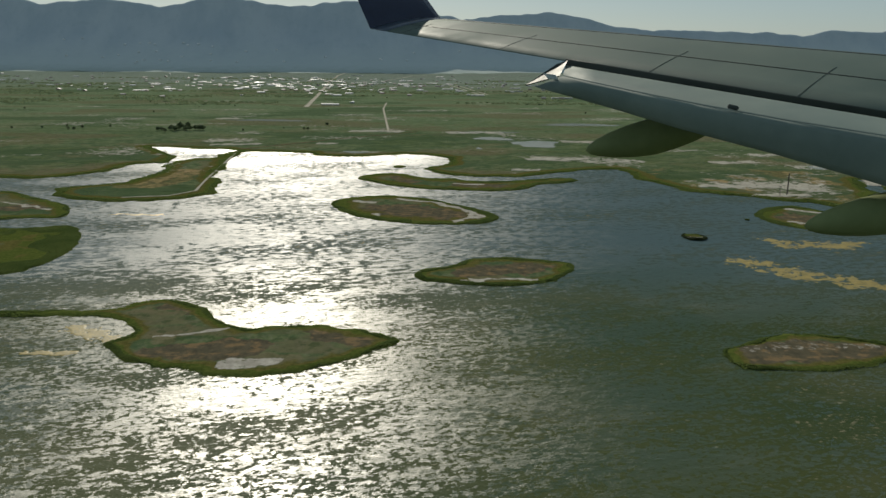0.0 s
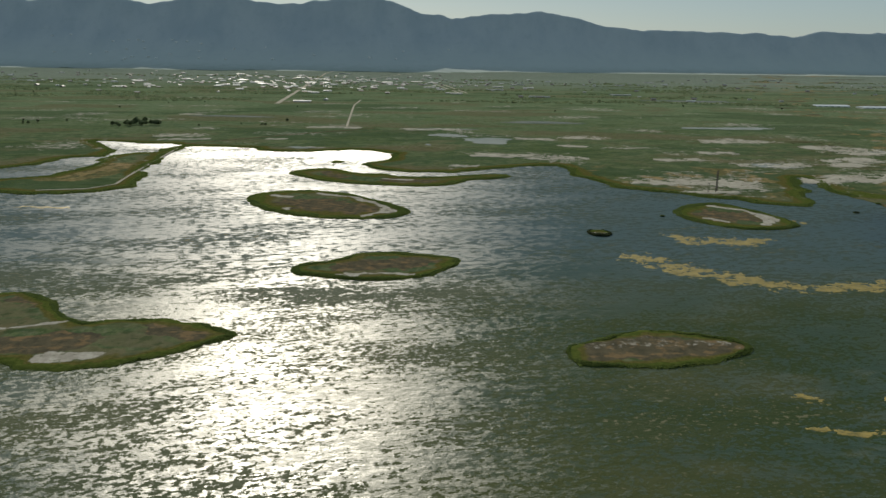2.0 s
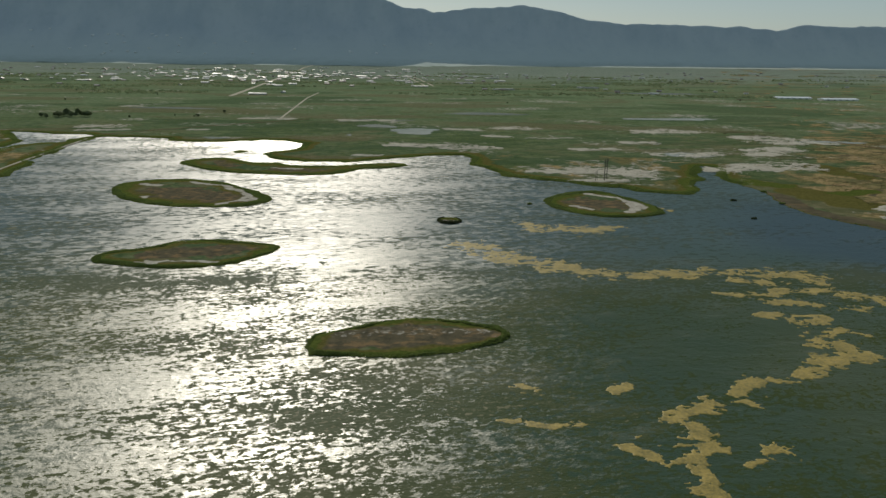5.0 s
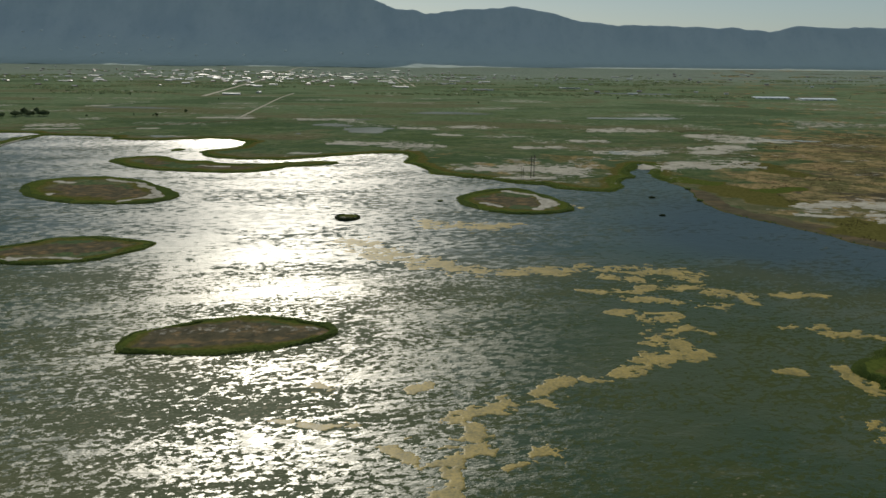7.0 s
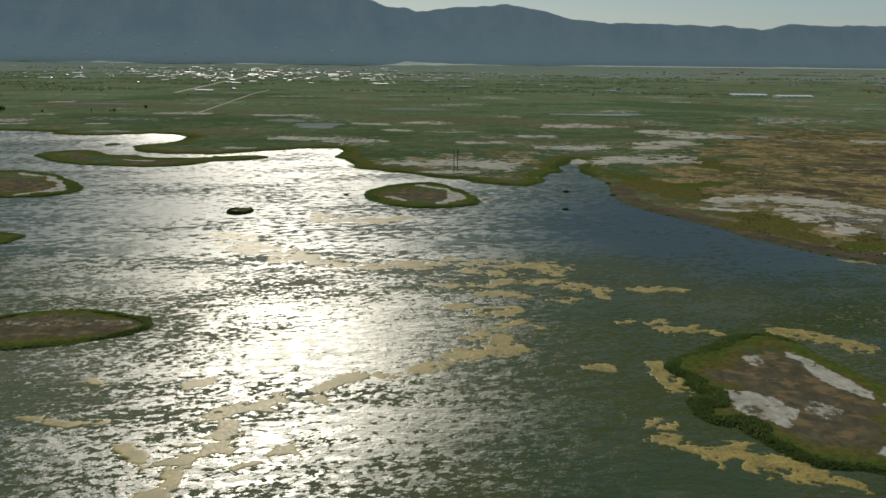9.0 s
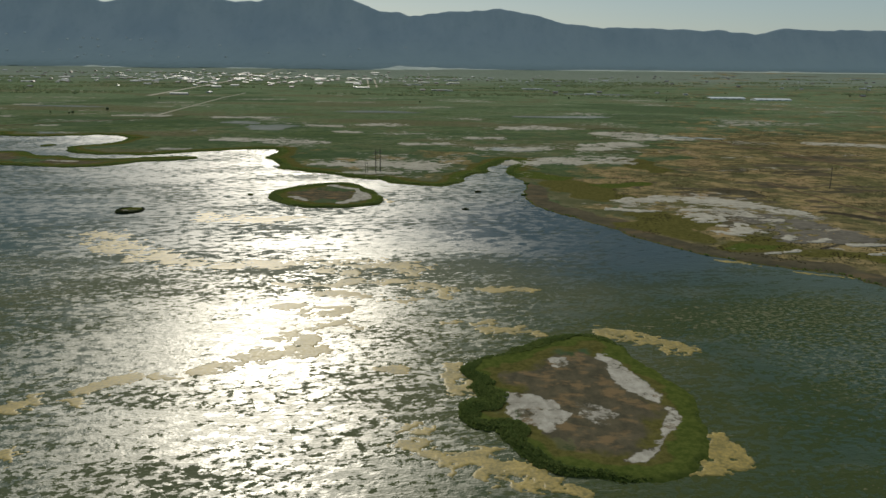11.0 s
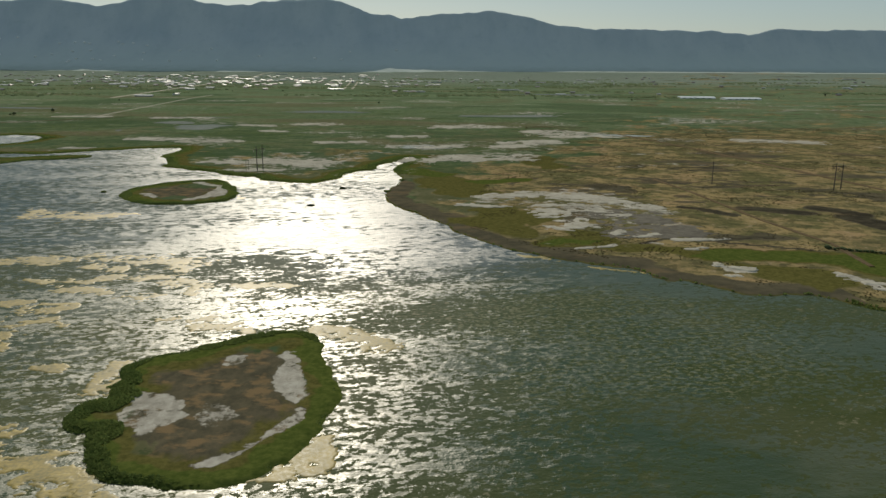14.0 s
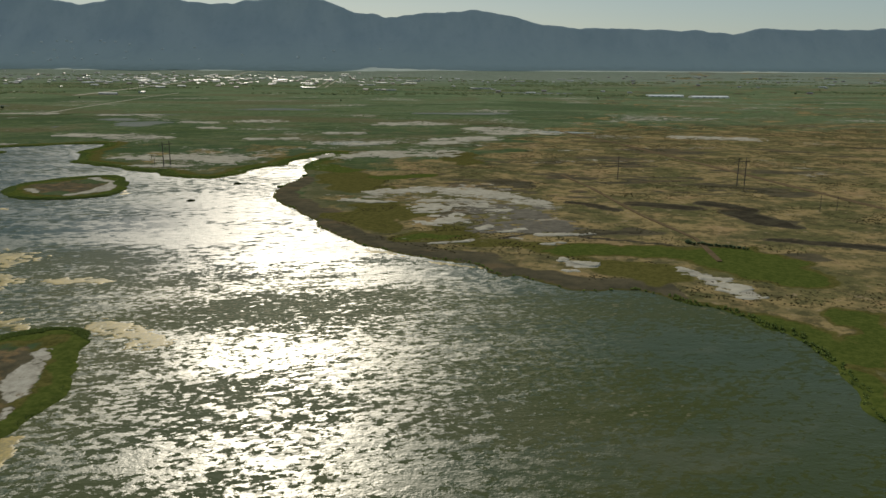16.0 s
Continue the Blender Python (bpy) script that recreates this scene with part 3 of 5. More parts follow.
blot = fbm(MX / 30, MY / 30, 4, 31)
east = np.clip((MX - (345 + 0.27 * (MY - 400))) / 130 + 0.5 * fbm(MX / 140, MY / 90, 3, 21), 0, 1)
dry = np.clip(east * np.clip((1250 - MY) / 600, 0.30, 1) + 0.25 * (blot > 0.25) * (MX > 230), 0, 1)
dry = np.where((shore < 16) & (MX > 372) & (MY < 455), 0.75, dry)
dry = np.maximum(dry, np.clip(streak(MX, MY, -250, 640, -230, 700, 35) * 2, 0, 0.6))
SX, SY = warp(MX, MY, 16.0, 26.0, 91)
salt = np.clip(any_streak(SX, SY, SALT_PANS) * 1.6 + 0.6 * blot, 0, 0.42)
salt = np.maximum(salt, np.clip(any_streak(*warp(MX, MY, 2.0, 6.0, 97), SALT_STRIPS) * 3 + 0.2, 0, 0.8))
salt = np.maximum(salt, np.clip(any_streak(SX, SY, PALE_FLATS) * 1.2 + 0.9 * blot, 0, 0.38))
# The added 0.14 pales the far plain: haze put in as salt.
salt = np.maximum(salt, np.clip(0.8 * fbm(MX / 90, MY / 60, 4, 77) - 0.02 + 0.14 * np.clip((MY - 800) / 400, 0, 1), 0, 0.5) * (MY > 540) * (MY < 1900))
LX, LY = warp(MX, MY, 7.0, 9.0, 99)
lush = np.clip(any_streak(LX, LY, LUSH_FIELDS) * 2.5, 0, 1)
hollow = np.clip(any_streak(*warp(MX, MY, 5.0, 14.0, 95), WET_HOLLOWS) * 2.5, 0, 1)
tan = np.clip(any_streak(SX, SY, TAN_FLATS) * 2, 0, 1)
dry = np.maximum(dry, tan)
dry = np.maximum(dry, np.clip(streak(MX, MY, 220, 690, 400, 620, 120) * 1.6, 0, 0.6) * (0.5 + blot))
scrub = np.clip(any_streak(SX, SY, DARK_SCRUB) * 1.5, 0, 1) * np.clip(0.30 + 1.8 * fbm(MX / 14, MY / 7, 4, 64), 0, 0.8)
OLIVE_FLATS = [(450, 380, 473, 388, 15), (432, 446, 451, 432, 15), (420, 430, 440, 405, 12), (480, 372, 510, 366, 10), (478, 690, 482, 625, 13), (400, 560, 420, 520, 22), (530, 330, 548, 322, 14)]
lush = np.maximum(lush, np.where(MX < 405, np.clip(1.25 - shore / 16, 0, 1), np.clip(0.9 - shore / 5, 0, 1)))
mud = np.where(MX > 364, np.clip(1.35 - shore / (16 + 9 * blot), 0, 1) * np.clip((590 - MY) / 60, 0, 1), 0) * (MX < 546)
mud = np.maximum(mud, np.clip(1.5 * fbm(MX / 60, MY / 22, 4, 57) - 0.12, 0, 0.8) * east)
mud = np.maximum(np.maximum(np.minimum(mud, 0.7) * (1 - tan), hollow), scrub)
lush = np.where((MX > 362) & (MX < 541) & (MY < 585), np.maximum(np.clip(0.30 - shore / 6, 0, 1), np.clip(any_streak(LX, LY, LUSH_FIELDS) * 2.5, 0, 1)), lush)
lush = np.maximum(lush, np.clip(any_streak(SX, SY, OLIVE_FLATS) * 1.5, 0, 0.34) * (1 - tan))
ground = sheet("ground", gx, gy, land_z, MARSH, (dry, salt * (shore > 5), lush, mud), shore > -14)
tagged(ground, "flat green and straw-coloured salt marsh with pale crusted pans", "ground", kind="structure")

bed = mesh_object("lake_bed", [(-4600, -2600, -2.6), (5200, -2600, -2.6), (5200, 4650, -2.6), (-4600, 4650, -2.6)], [(0, 1, 2, 3)], MARSH)
tagged(bed, "muddy bed under the shallow lake", "ground", kind="structure")
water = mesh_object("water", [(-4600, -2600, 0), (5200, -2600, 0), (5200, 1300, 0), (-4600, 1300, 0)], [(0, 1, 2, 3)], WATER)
tagged(water, "shallow rippled green lake flecked with algae, glittering in the sun", "water", kind="structure")

# crest of the range: place along x and height
CREST = [(-6000, 430), (-4200, 470), (-3300, 440), (-2700, 480), (-2366, 390), (-2028, 423), (-1764, 398), (-1666, 379), (-1496, 409), (-1261, 447), (-1032, 394),
         (-784, 386), (-700, 411), (-369, 428), (-237, 413), (-73, 341), (41, 345), (107, 313), (289, 342), (431, 344), (628, 362), (825, 336),
         (1025, 284), (1225, 261), (1323, 272), (1555, 258), (1820, 252), (1951, 260), (2118, 239), (2280, 270), (2445, 268), (2578, 260), (2835, 269),
         (3800, 320), (6000, 350)]


def mountain_height(X, Y):
    top = np.interp(X, [c[0] for c in CREST], [c[1] for c in CREST]) + 11 * fbm(X / 90, X * 0 + 3, 5, 3)
    spur = 1 - np.abs(fbm(X / 330 + 0.3 * fbm(Y / 200, X / 300, 2, 8), Y / 900, 4, 51))
    start = 4030 + 30 * fbm(X / 420, X * 0 + 7, 4, 81) + 270 * np.clip((X - 100) / 1200, 0, 1)
    rise = np.clip((Y - start) / (4700 - start), 0, 1)
    z = (top - 10) * (0.06 * rise + 0.94 * rise ** 2.7) * (1 - (1 - spur) * 0.5 * (1 - rise ** 3) * rise ** 0.4)
    z = z + np.clip((Y - 3300) / 900, 0, 1) ** 2 * 30 - 6 * (1 - np.clip((Y - 3760) / 90, 0, 1))
    z = np.where(Y > 4700, top - (Y - 4700) * 0.5, np.minimum(z, top)) + 5 * fbm(X / 45, Y / 45, 3, 61) * np.sin(np.pi * rise)
    z = z + 10 * np.clip(rise * 6, 0, 1) * (1 - rise) * fbm(X / 110, Y / 70, 4, 66)
    return z


def mountains():
    xs = np.arange(-4600, 5200, 15.0)
    ys = np.concatenate([np.arange(3760, 4700, 14.0), np.arange(4700, 4821, 20.0)])
    X, Y = np.meshgrid(xs, ys)
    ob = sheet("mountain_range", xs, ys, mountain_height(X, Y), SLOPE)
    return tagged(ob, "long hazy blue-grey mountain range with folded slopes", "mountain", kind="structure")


mountains()

# ---- islands ----
def island(outline, label, seed, brown=(), pale=(), step=1.3, fringe=4.5, tall=0.55, ring=0.0, crust=0.75, plates=(), reeds=None, lee=None):
    out = rounded(outline, 2)
    xs_, ys_ = [p[0] for p in out], [p[1] for p in out]
    xs = np.arange(min(xs_) - 6, max(xs_) + 6, step)
    ys = np.arange(min(ys_) - 6, max(ys_) + 6, step)
    X, Y = np.meshgrid(xs, ys)
    ax, ay = warp(X, Y, 2.2, 8.0, seed)
    d = shore_distance(ax, ay, out) + 0.5 * fbm(X / 2.5, Y / 2.5, 2, seed + 2)
    z = np.clip(d * 0.3, -0.9, 0.55) + np.where(d > 1.5, 0.1 * fbm(X / 4, Y / 4, 3, seed + 5), 0)
    if ring:
        z = np.where(d > ring, np.minimum(z, np.maximum(0.6 - (d - ring) * 0.25, 0.08)), z)
    n = fbm(X / 9, Y / 9, 4, seed + 9)
    QX, QY = warp(X, Y, 5.0, 9.0, seed + 70)
    dry = np.clip(any_streak(QX, QY, brown) * 1.8 + 0.7 * n, 0, 1) if brown else np.clip(n, 0, 0.5)
    salt = np.clip(any_streak(QX, QY, pale) * 1.8 + 0.7 * n, 0, crust) if pale else X * 0
    for edge, strength in plates:      # bare salt plates with an edge of their own
        e = shore_distance(*warp(X, Y, 1.6, 3.5, seed + 33), rounded(edge, 1)) + 0.9 * fbm(X / 1.8, Y / 1.8, 3, seed + 35)
        salt = np.maximum(salt, np.clip(0.4 + e * 0.5, 0, strength))
    lush = np.clip(1.5 - d / (fringe * 1.45) + 0.6 * n, 0, 1)
    lush = np.maximum(lush, 0.28 * np.clip(2.6 - d / (fringe * 1.1) + 1.2 * n, 0, 1))
    root = tagged(new("island"), label, "island", "islands in the lake")
    mud = np.clip(dry * 0.9 + 0.12 + 0.3 * fbm(X / 5, Y / 5, 3, seed + 21), 0, 0.72)
    sheet("soil", xs, ys, z, ISLET, (dry * 0.5, salt * (d > 2), lush * (salt < 0.5 * crust / 0.75), mud), d > -3, root)
    rng = np.random.default_rng(seed)
    area = (max(xs_) - min(xs_)) * (max(ys_) - min(ys_))
    k = int(min(area * 6.5, 150000))
    px, py = rng.uniform(min(xs_), max(xs_), k), rng.uniform(min(ys_), max(ys_), k)
    bx, by = warp(px, py, 2.2, 8.0, seed)
    pd = shore_distance(bx, by, out)
    thick = 0.5 + 0.5 * fbm(px / 22, py / 22, 3, seed + 3)
    ok = (pd > -0.2) & (pd < fringe * np.clip(2.4 * thick - 0.55, 0, 1.2)) & (rng.uniform(0, 1, k) < 0.75)
    high = np.ones(k)
    if lee:      # tall reeds to windward, thin short grass on the sheltered side
        high = np.clip(np.maximum((lee[1] - px) / (lee[1] - lee[0]), (py - 255) / 8), 0.12, 1)
        ok &= rng.uniform(0, 1, k) < 0.25 + 0.75 * high
    pz = np.clip(pd[ok] * 0.3, 0, 0.55)
    belt = tufts("reed_belt", px[ok], py[ok], pz, tall * (high[ok] * (0.5 + 0.8 * thick[ok]) * (0.85 + 0.2 * fbm(px[ok] / 2.6, py[ok] / 2.6, 2, seed + 4)))[:, None], 0.55, reeds or REED, root, "dense dark green reeds along the water's edge", 5, seed)
    tagged(belt, kind="stuff")
    return root


ISLE_LONG = [(-250, 298), (-187, 306), (-167, 309), (-140, 310), (-133, 321), (-121, 324), (-109, 319), (-97, 308), (-94, 299), (-85, 290), (-74, 286), (-69, 290),
             (-51, 293), (-42, 290), (-27, 285), (-14, 275), (-25, 265), (-37, 253), (-49, 246), (-54, 242), (-67, 240), (-81, 241), (-84, 246), (-105, 250),
             (-115, 255), (-124, 265), (-126, 270), (-121, 276), (-120, 286), (-132, 297), (-147, 303), (-170, 301), (-251, 292)]
ISLE_ROUND = [(375.3, 257.4), (373.7, 265), (370, 268.5), (362.2, 269.5), (354.7, 265.5), (345.2, 258.2), (339, 250.5), (332.4, 246.5), (327.9, 242.4), (327.6, 237.5), (331.5, 233),
              (329, 229.5), (330.7, 226), (333, 222), (329.6, 220.5), (326.8, 216.7), (326.8, 211.6), (329, 207), (333, 205), (336, 204.5), (336.7, 199.8), (338.5, 195.2),
              (343.4, 189.3), (348.2, 185.4), (355, 183.5), (364, 183.5), (371.6, 185.5), (376.9, 191), (381.5, 199), (382.8, 207), (385, 214), (385.8, 221), (384.5, 229.6), (381.8, 236.2),
              (378.9, 244.8), (375.6, 253.5)]
ROUND_PLATES = [([(335.5, 224.7), (339.5, 225.5), (344.4, 224.9), (349.4, 221.4), (352.7, 215.7), (352.4, 210.2), (349.5, 206), (347.9, 203), (345.5, 203.9), (345.2, 210), (342.2, 217.7), (337.8, 219.9)], 0.72),
                ([(339, 221), (343, 220), (346, 213), (346, 205), (341, 208), (338, 213)], 0.60),
                ([(364.4, 253.1), (369.7, 249.4), (374.1, 239), (376.4, 228.3), (377.5, 219.8), (374.4, 218.5), (370.5, 225.6), (366.8, 232), (367.4, 241.7)], 0.74),
                ([(377.5, 219), (380.6, 217.1), (376.4, 206.7), (371.9, 199.8), (369.2, 197.9), (372.1, 204.6), (375.1, 210.8)], 0.56),
                ([(359.6, 191.9), (363, 194.7), (367.4, 197.8), (371, 198.5), (368.3, 193.4), (364, 189.6)], 0.70),
                ([(351.7, 245.8), (355, 249), (358.7, 246), (357.7, 242.4), (353.7, 242.2)], 0.62),
                ([(354.3, 211.3), (355.2, 219.2), (360.3, 218.2), (364.4, 214.9), (363.5, 209.5), (359.8, 207.3), (356.4, 209.3)], 0.50)]
island(ISLE_LONG, "low green island with a long reed spit and a grey pool", 101,
       [(-114, 313, -104, 309, 9), (-44, 280, -27, 273, 11), (-102, 258, -73, 266, 12)], [(-74, 252, -60, 253, 5), (-109, 276, -82, 288, 1.6)], 1.2, 3.2)
island(ISLE_ROUND, "round island of brown mud and white pans with reed rim", 111,
       [(343, 236, 364, 206, 24), (362, 238, 370, 211, 19), (352, 210, 352, 235, 16)], (), 0.6, 5.4, 0.62, plates=ROUND_PLATES, lee=(347, 372))
island([(-411, 601), (-352, 598), (-336, 597), (-313, 575), (-267, 542), (-254, 515), (-253, 496), (-281, 497), (-290, 488), (-378, 482)],
       "low grassy island with a pale sandy streak", 121, [(-312, 524, -284, 533, 14)], [(-320, 550, -274, 524, 2.5)], 1.8, 6.0)
island([(-360, 469), (-277, 465), (-257, 466), (-241, 474), (-231, 474), (-218, 452), (-207, 423), (-204, 398), (-206, 372), (-217, 359), (-316, 342)],
       "broad lush green island with a brown patch", 131, [(-224, 440, -229, 417, 8)], [], 1.8, 24.0, 0.4)
island([(-14, 367), (-10, 376), (5, 383), (17, 399), (36, 401), (53, 396), (67, 392), (69, 381), (59, 363), (53, 353), (31, 348), (16, 349), (-4, 354), (-12, 358)],
       "long grey-green island with a pale inner flat", 141, [(19, 370, 48, 380, 15)], [(10, 355, 44, 358, 1.8)], 1.1, 4.0)
island([(-84, 558), (-73, 582), (-38, 591), (-11, 576), (15, 550), (34, 525), (40, 510), (31, 488), (5, 484), (-23, 486), (-51, 502), (-72, 527)],
       "oval brown-grassed island with a curved white sand rim", 151, [(-39, 529, 4, 512, 32)],
       [(-34, 576, -5, 559, 4), (-5, 559, 17, 530, 4), (17, 530, 24, 508, 6), (24, 508, 7, 491, 3), (-63, 562, -48, 560, 4), (-46, 516, -41, 511, 4)], 1.4, 8.0)
island([(-79, 675), (-66, 703), (-37, 708), (-13, 674), (8, 682), (22, 663), (57, 663), (89, 681), (115, 686), (121, 672), (111, 659), (80, 649), (70, 623), (44, 611), (7, 618), (-22, 623), (-46, 642)],
       "long narrow hooked green island", 161, [(-38, 684, -29, 658, 12), (18, 642, 56, 634, 14)], [(9, 646, 32, 642, 3)], 1.8, 8.0)
island([(-50, 752), (-43, 765), (-33, 753), (-42, 741)], "tiny reed islet in open water", 171, (), (), 1.0, 6.0)
island([(145, 452), (148, 461), (155, 462), (160, 457), (160, 449), (154, 442), (147, 445)], "small dark reed ring round a muddy middle", 181, [(150, 452, 154, 452, 5)], [(150, 452, 155, 452, 3.8)], 0.6, 2.2, 1.3, 1.8, crust=0.6, reeds=DARK_REED)
island([(102.5, 260), (104.5, 268.5), (117, 274), (125, 281.5), (137, 284.5), (149, 284), (163, 278.5), (170, 274), (172, 266), (164, 257.5), (149, 251.5), (132, 248), (114, 248.5), (105, 251)],
       "long oval island of bare pinkish mud with a dark reed rim", 191, [(112, 263, 160, 263, 17)], [(112, 268, 148, 273, 5), (148, 273, 164, 268, 3.5)], 0.9, 2.9, 0.8, crust=0.36)
island([(213, 516), (227, 540), (242, 554), (262, 556), (275, 531), (285, 504), (288, 485), (278, 471), (247, 465), (232, 475), (219, 491)],
       "oval brown island with a white salt crescent and green rim", 201, [(240, 508, 258, 504, 24)],
       [(247, 542, 267, 527, 5), (267, 527, 276, 500, 5.5), (276, 500, 262, 478, 4.5), (231, 499, 239, 490, 4.5)], 1.2, 7.0)

for k, (cx, cy) in enumerate([(344, 525), (334, 467)]):
    island([(cx - 2.4, cy), (cx - 1, cy + 1.6), (cx + 1.4, cy + 1.4), (cx + 2.4, cy - 0.2), (cx + 0.8, cy - 1.5), (cx - 1.2, cy - 1.3)], "tiny dark reed tussock in open water", 211 + k, (), (), 0.4, 3.0, 0.9, reeds=DARK_REED)

# ---- floating algae ----
MATS_WEST = [(164, 393, 177, 375, 9), (177, 375, 197, 361, 8), (196, 359, 219, 345, 7), (220, 346, 234, 346, 4.8), (243, 345, 255, 345, 6), (195, 447, 202, 430, 4.4), (206, 437, 234, 435, 9),
             (239, 442, 247, 441, 4.6), (234, 343, 258, 347, 5), (170, 225, 174, 224, 2.4), (165, 206, 168, 206, 1.4), (170, 204, 183, 205, 1.7), (197, 226, 203, 228, 2.2)]
MATS_MID = [(270, 353, 278, 349, 6), (281, 353, 291, 349, 4.4), (295, 348, 311, 343, 8), (288, 346, 298, 347, 5), (281, 334, 288, 333, 3.4), (273, 338, 287, 336, 3), (270, 316, 290, 319, 3.1),
            (287, 322, 307, 323, 3.3), (280, 309, 294, 306, 3.7), (311, 321, 324, 311, 5.7), (304, 301, 312, 300, 3.7), (268, 293, 280, 290, 2.6), (282, 290, 287, 281, 3.8), (277, 285, 289, 292, 3),
            (282, 273, 292, 276, 4.7), (274, 265, 286, 260, 4.3), (268, 248, 286, 253, 3.9), (250, 234, 264, 239, 3.4), (265, 241, 276, 246, 2.3), (232, 220, 241, 233, 3.6), (258, 320, 268, 317, 2.3),
            (338, 312, 353, 316, 3), (319, 314, 325, 311, 3)]
MATS_EAST = [(211, 208, 221, 216, 3.6), (214, 205, 213, 191, 4), (203, 185, 209, 185, 2.6), (208, 181, 209, 173, 2.9), (195, 191, 199, 188, 3.3), (228, 191, 234, 189, 2.5), (221, 184, 225, 187, 1.3),
             (305, 239, 311, 240, 2), (326, 277, 338, 277, 3.2), (338, 272, 350, 270, 3.2), (313, 211, 318, 201, 3.0), (318, 202, 327, 192, 4.4), (327, 194, 340, 184, 4.8), (338, 185, 352, 180, 2.6),
             (337, 185, 346, 183, 2.3), (327, 240, 328, 226, 2.9), (373, 272, 387, 265, 3.4), (379, 268, 391, 259, 4.6), (384, 203, 384, 192, 3.4), (375, 187, 381, 190, 2.2)]

MATS_EXTRA = [(-146, 287, -126, 277, 4), (-150, 261, -137, 261, 2), (-221, 511, -190, 510, 2.5), (438, 364, 454, 352, 1.6), (466, 343, 484, 335, 1.4), (286, 500, 290, 487, 1.4)]


def algae_mat(k, row):
    ax, ay, bx, by, r = row
    pad = r * 2.2 + 6
    step = 0.65 if ay > 300 else 0.45
    xs, ys = np.arange(min(ax, bx) - pad, max(ax, bx) + pad, step), np.arange(min(ay, by) - pad, max(ay, by) + pad, step)
    X, Y = np.meshgrid(xs, ys)
    wx_, wy_ = warp(X, Y, 4.0, 9.0, 300)
    f = np.clip(streak(wx_, wy_, *row) * 2.4, -4, 1.35) + 2.6 * fbm(X / 6.0, Y / 4.6, 4, 311) + 2.2 * fbm(X / 2.6, Y / 2.1, 3, 315) + 1.3 * fbm(X / 1.3, Y / 1.0, 2, 318) - (0.22 if r < 5 or ay > 260 else -0.10)
    f = np.where(streak(X, Y, *row) < -2.0, -1, f)
    z = np.clip(f * 1.2, -0.25, 0.02 + 0.0015 * k)
    ob = sheet("algae_mat", xs, ys, z, ALGAE, None, f > -1.0)
    return tagged(ob, "ragged ochre mat of floating algae on the lake", "algae", "floating algae mats")


for k, row in enumerate(MATS_WEST + MATS_MID + MATS_EAST + MATS_EXTRA):
    algae_mat(k, row)


# ---- ponds on the marsh ----
def pond(cx, cy, rx, ry, seed, label="shallow grey pool lying in the marsh"):
    bm = bmesh.new()
    rng = random.Random(seed)
    a, b, c = rng.uniform(0, 6), rng.uniform(0, 6), rng.uniform(0, 6)
    top, low = [], []
    for k in range(36):
        t = k * math.pi / 18
        r = 1 + 0.22 * math.sin(2 * t + a) + 0.16 * math.sin(3 * t + b) + 0.10 * math.sin(7 * t + c)
        top.append(bm.verts.new((rx * r * math.cos(t), ry * r * math.sin(t), 0.0)))
        low.append(bm.verts.new((rx * r * 1.02 * math.cos(t), ry * r * 1.02 * math.sin(t), -0.4)))
    bm.faces.new(top)
    for k in range(36):
        bm.faces.new((top[k - 1], low[k - 1], low[k], top[k]))
    ob = part("pond", bm, POND)
    ob.location = (cx, cy, 0.93)
    return tagged(ob, label, "pond", "pools on the marsh", "structure")


for k, (cx, cy, rx, ry) in enumerate([(116, 960, 33, 30), (66, 1019, 27, 17), (-98, 863, 13, 8), (60, 1108, 36, 11), (43, 907, 3, 8), (495, 1177, 60, 22), (219, 1243, 70, 18),
                                      (-289, 1295, 60, 16), (586, 885, 36, 10), (681, 1943, 120, 30), (384, 757, 24, 14)]):
    pond(cx, cy, rx, ry, 500 + k)


# ---- salt pans and mud flats ----
def crusted_pan(k, row, mat=CRUST, label="ragged pale salt crust on the marsh", kind="salt pan"):
    ax, ay, bx, by, r = row
    far = math.hypot(bx - ax, by - ay)
    cut = min(0.6 * r, far * 0.35) / max(far, 1)
    ax, ay, bx, by = ax + (bx - ax) * cut, ay + (by - ay) * cut, bx - (bx - ax) * cut, by - (by - ay) * cut
    step, pad = (0.8 if r < 8 else 1.4 if r < 18 else 2.0), r * 2.0 + 8
    xs, ys = np.arange(min(ax, bx) - pad, max(ax, bx) + pad, step), np.arange(min(ay, by) - pad, max(ay, by) + pad, step)
    X, Y = np.meshgrid(xs, ys)
    grain = max(1.0, r / 7)
    qx, qy = warp(X, Y, 0.4 * r, 1.6 * r, 400)
    s_ = streak(qx, qy, ax, ay, bx, by, r)
    f = np.clip(s_ * 2.2, -5, 0.9) + 2.6 * fbm(X / (9 * grain), Y / (8 * grain), 4, 411 + k) + 2.6 * fbm(X / 4.4, Y / 2.4, 4, 415) - (0.15 if r < 12 else 0.40)
    f = np.where(s_ < -0.7, -3, f)
    z = 0.86 + np.clip(f * 0.8, -1.3, 0.03 + 0.004 * k)
    ob = sheet("salt_pan" if mat == CRUST else "mud_flat", xs, ys, z, mat, None, f > 0)
    return tagged(ob, label, kind, "bare pans on the marsh", "structure")


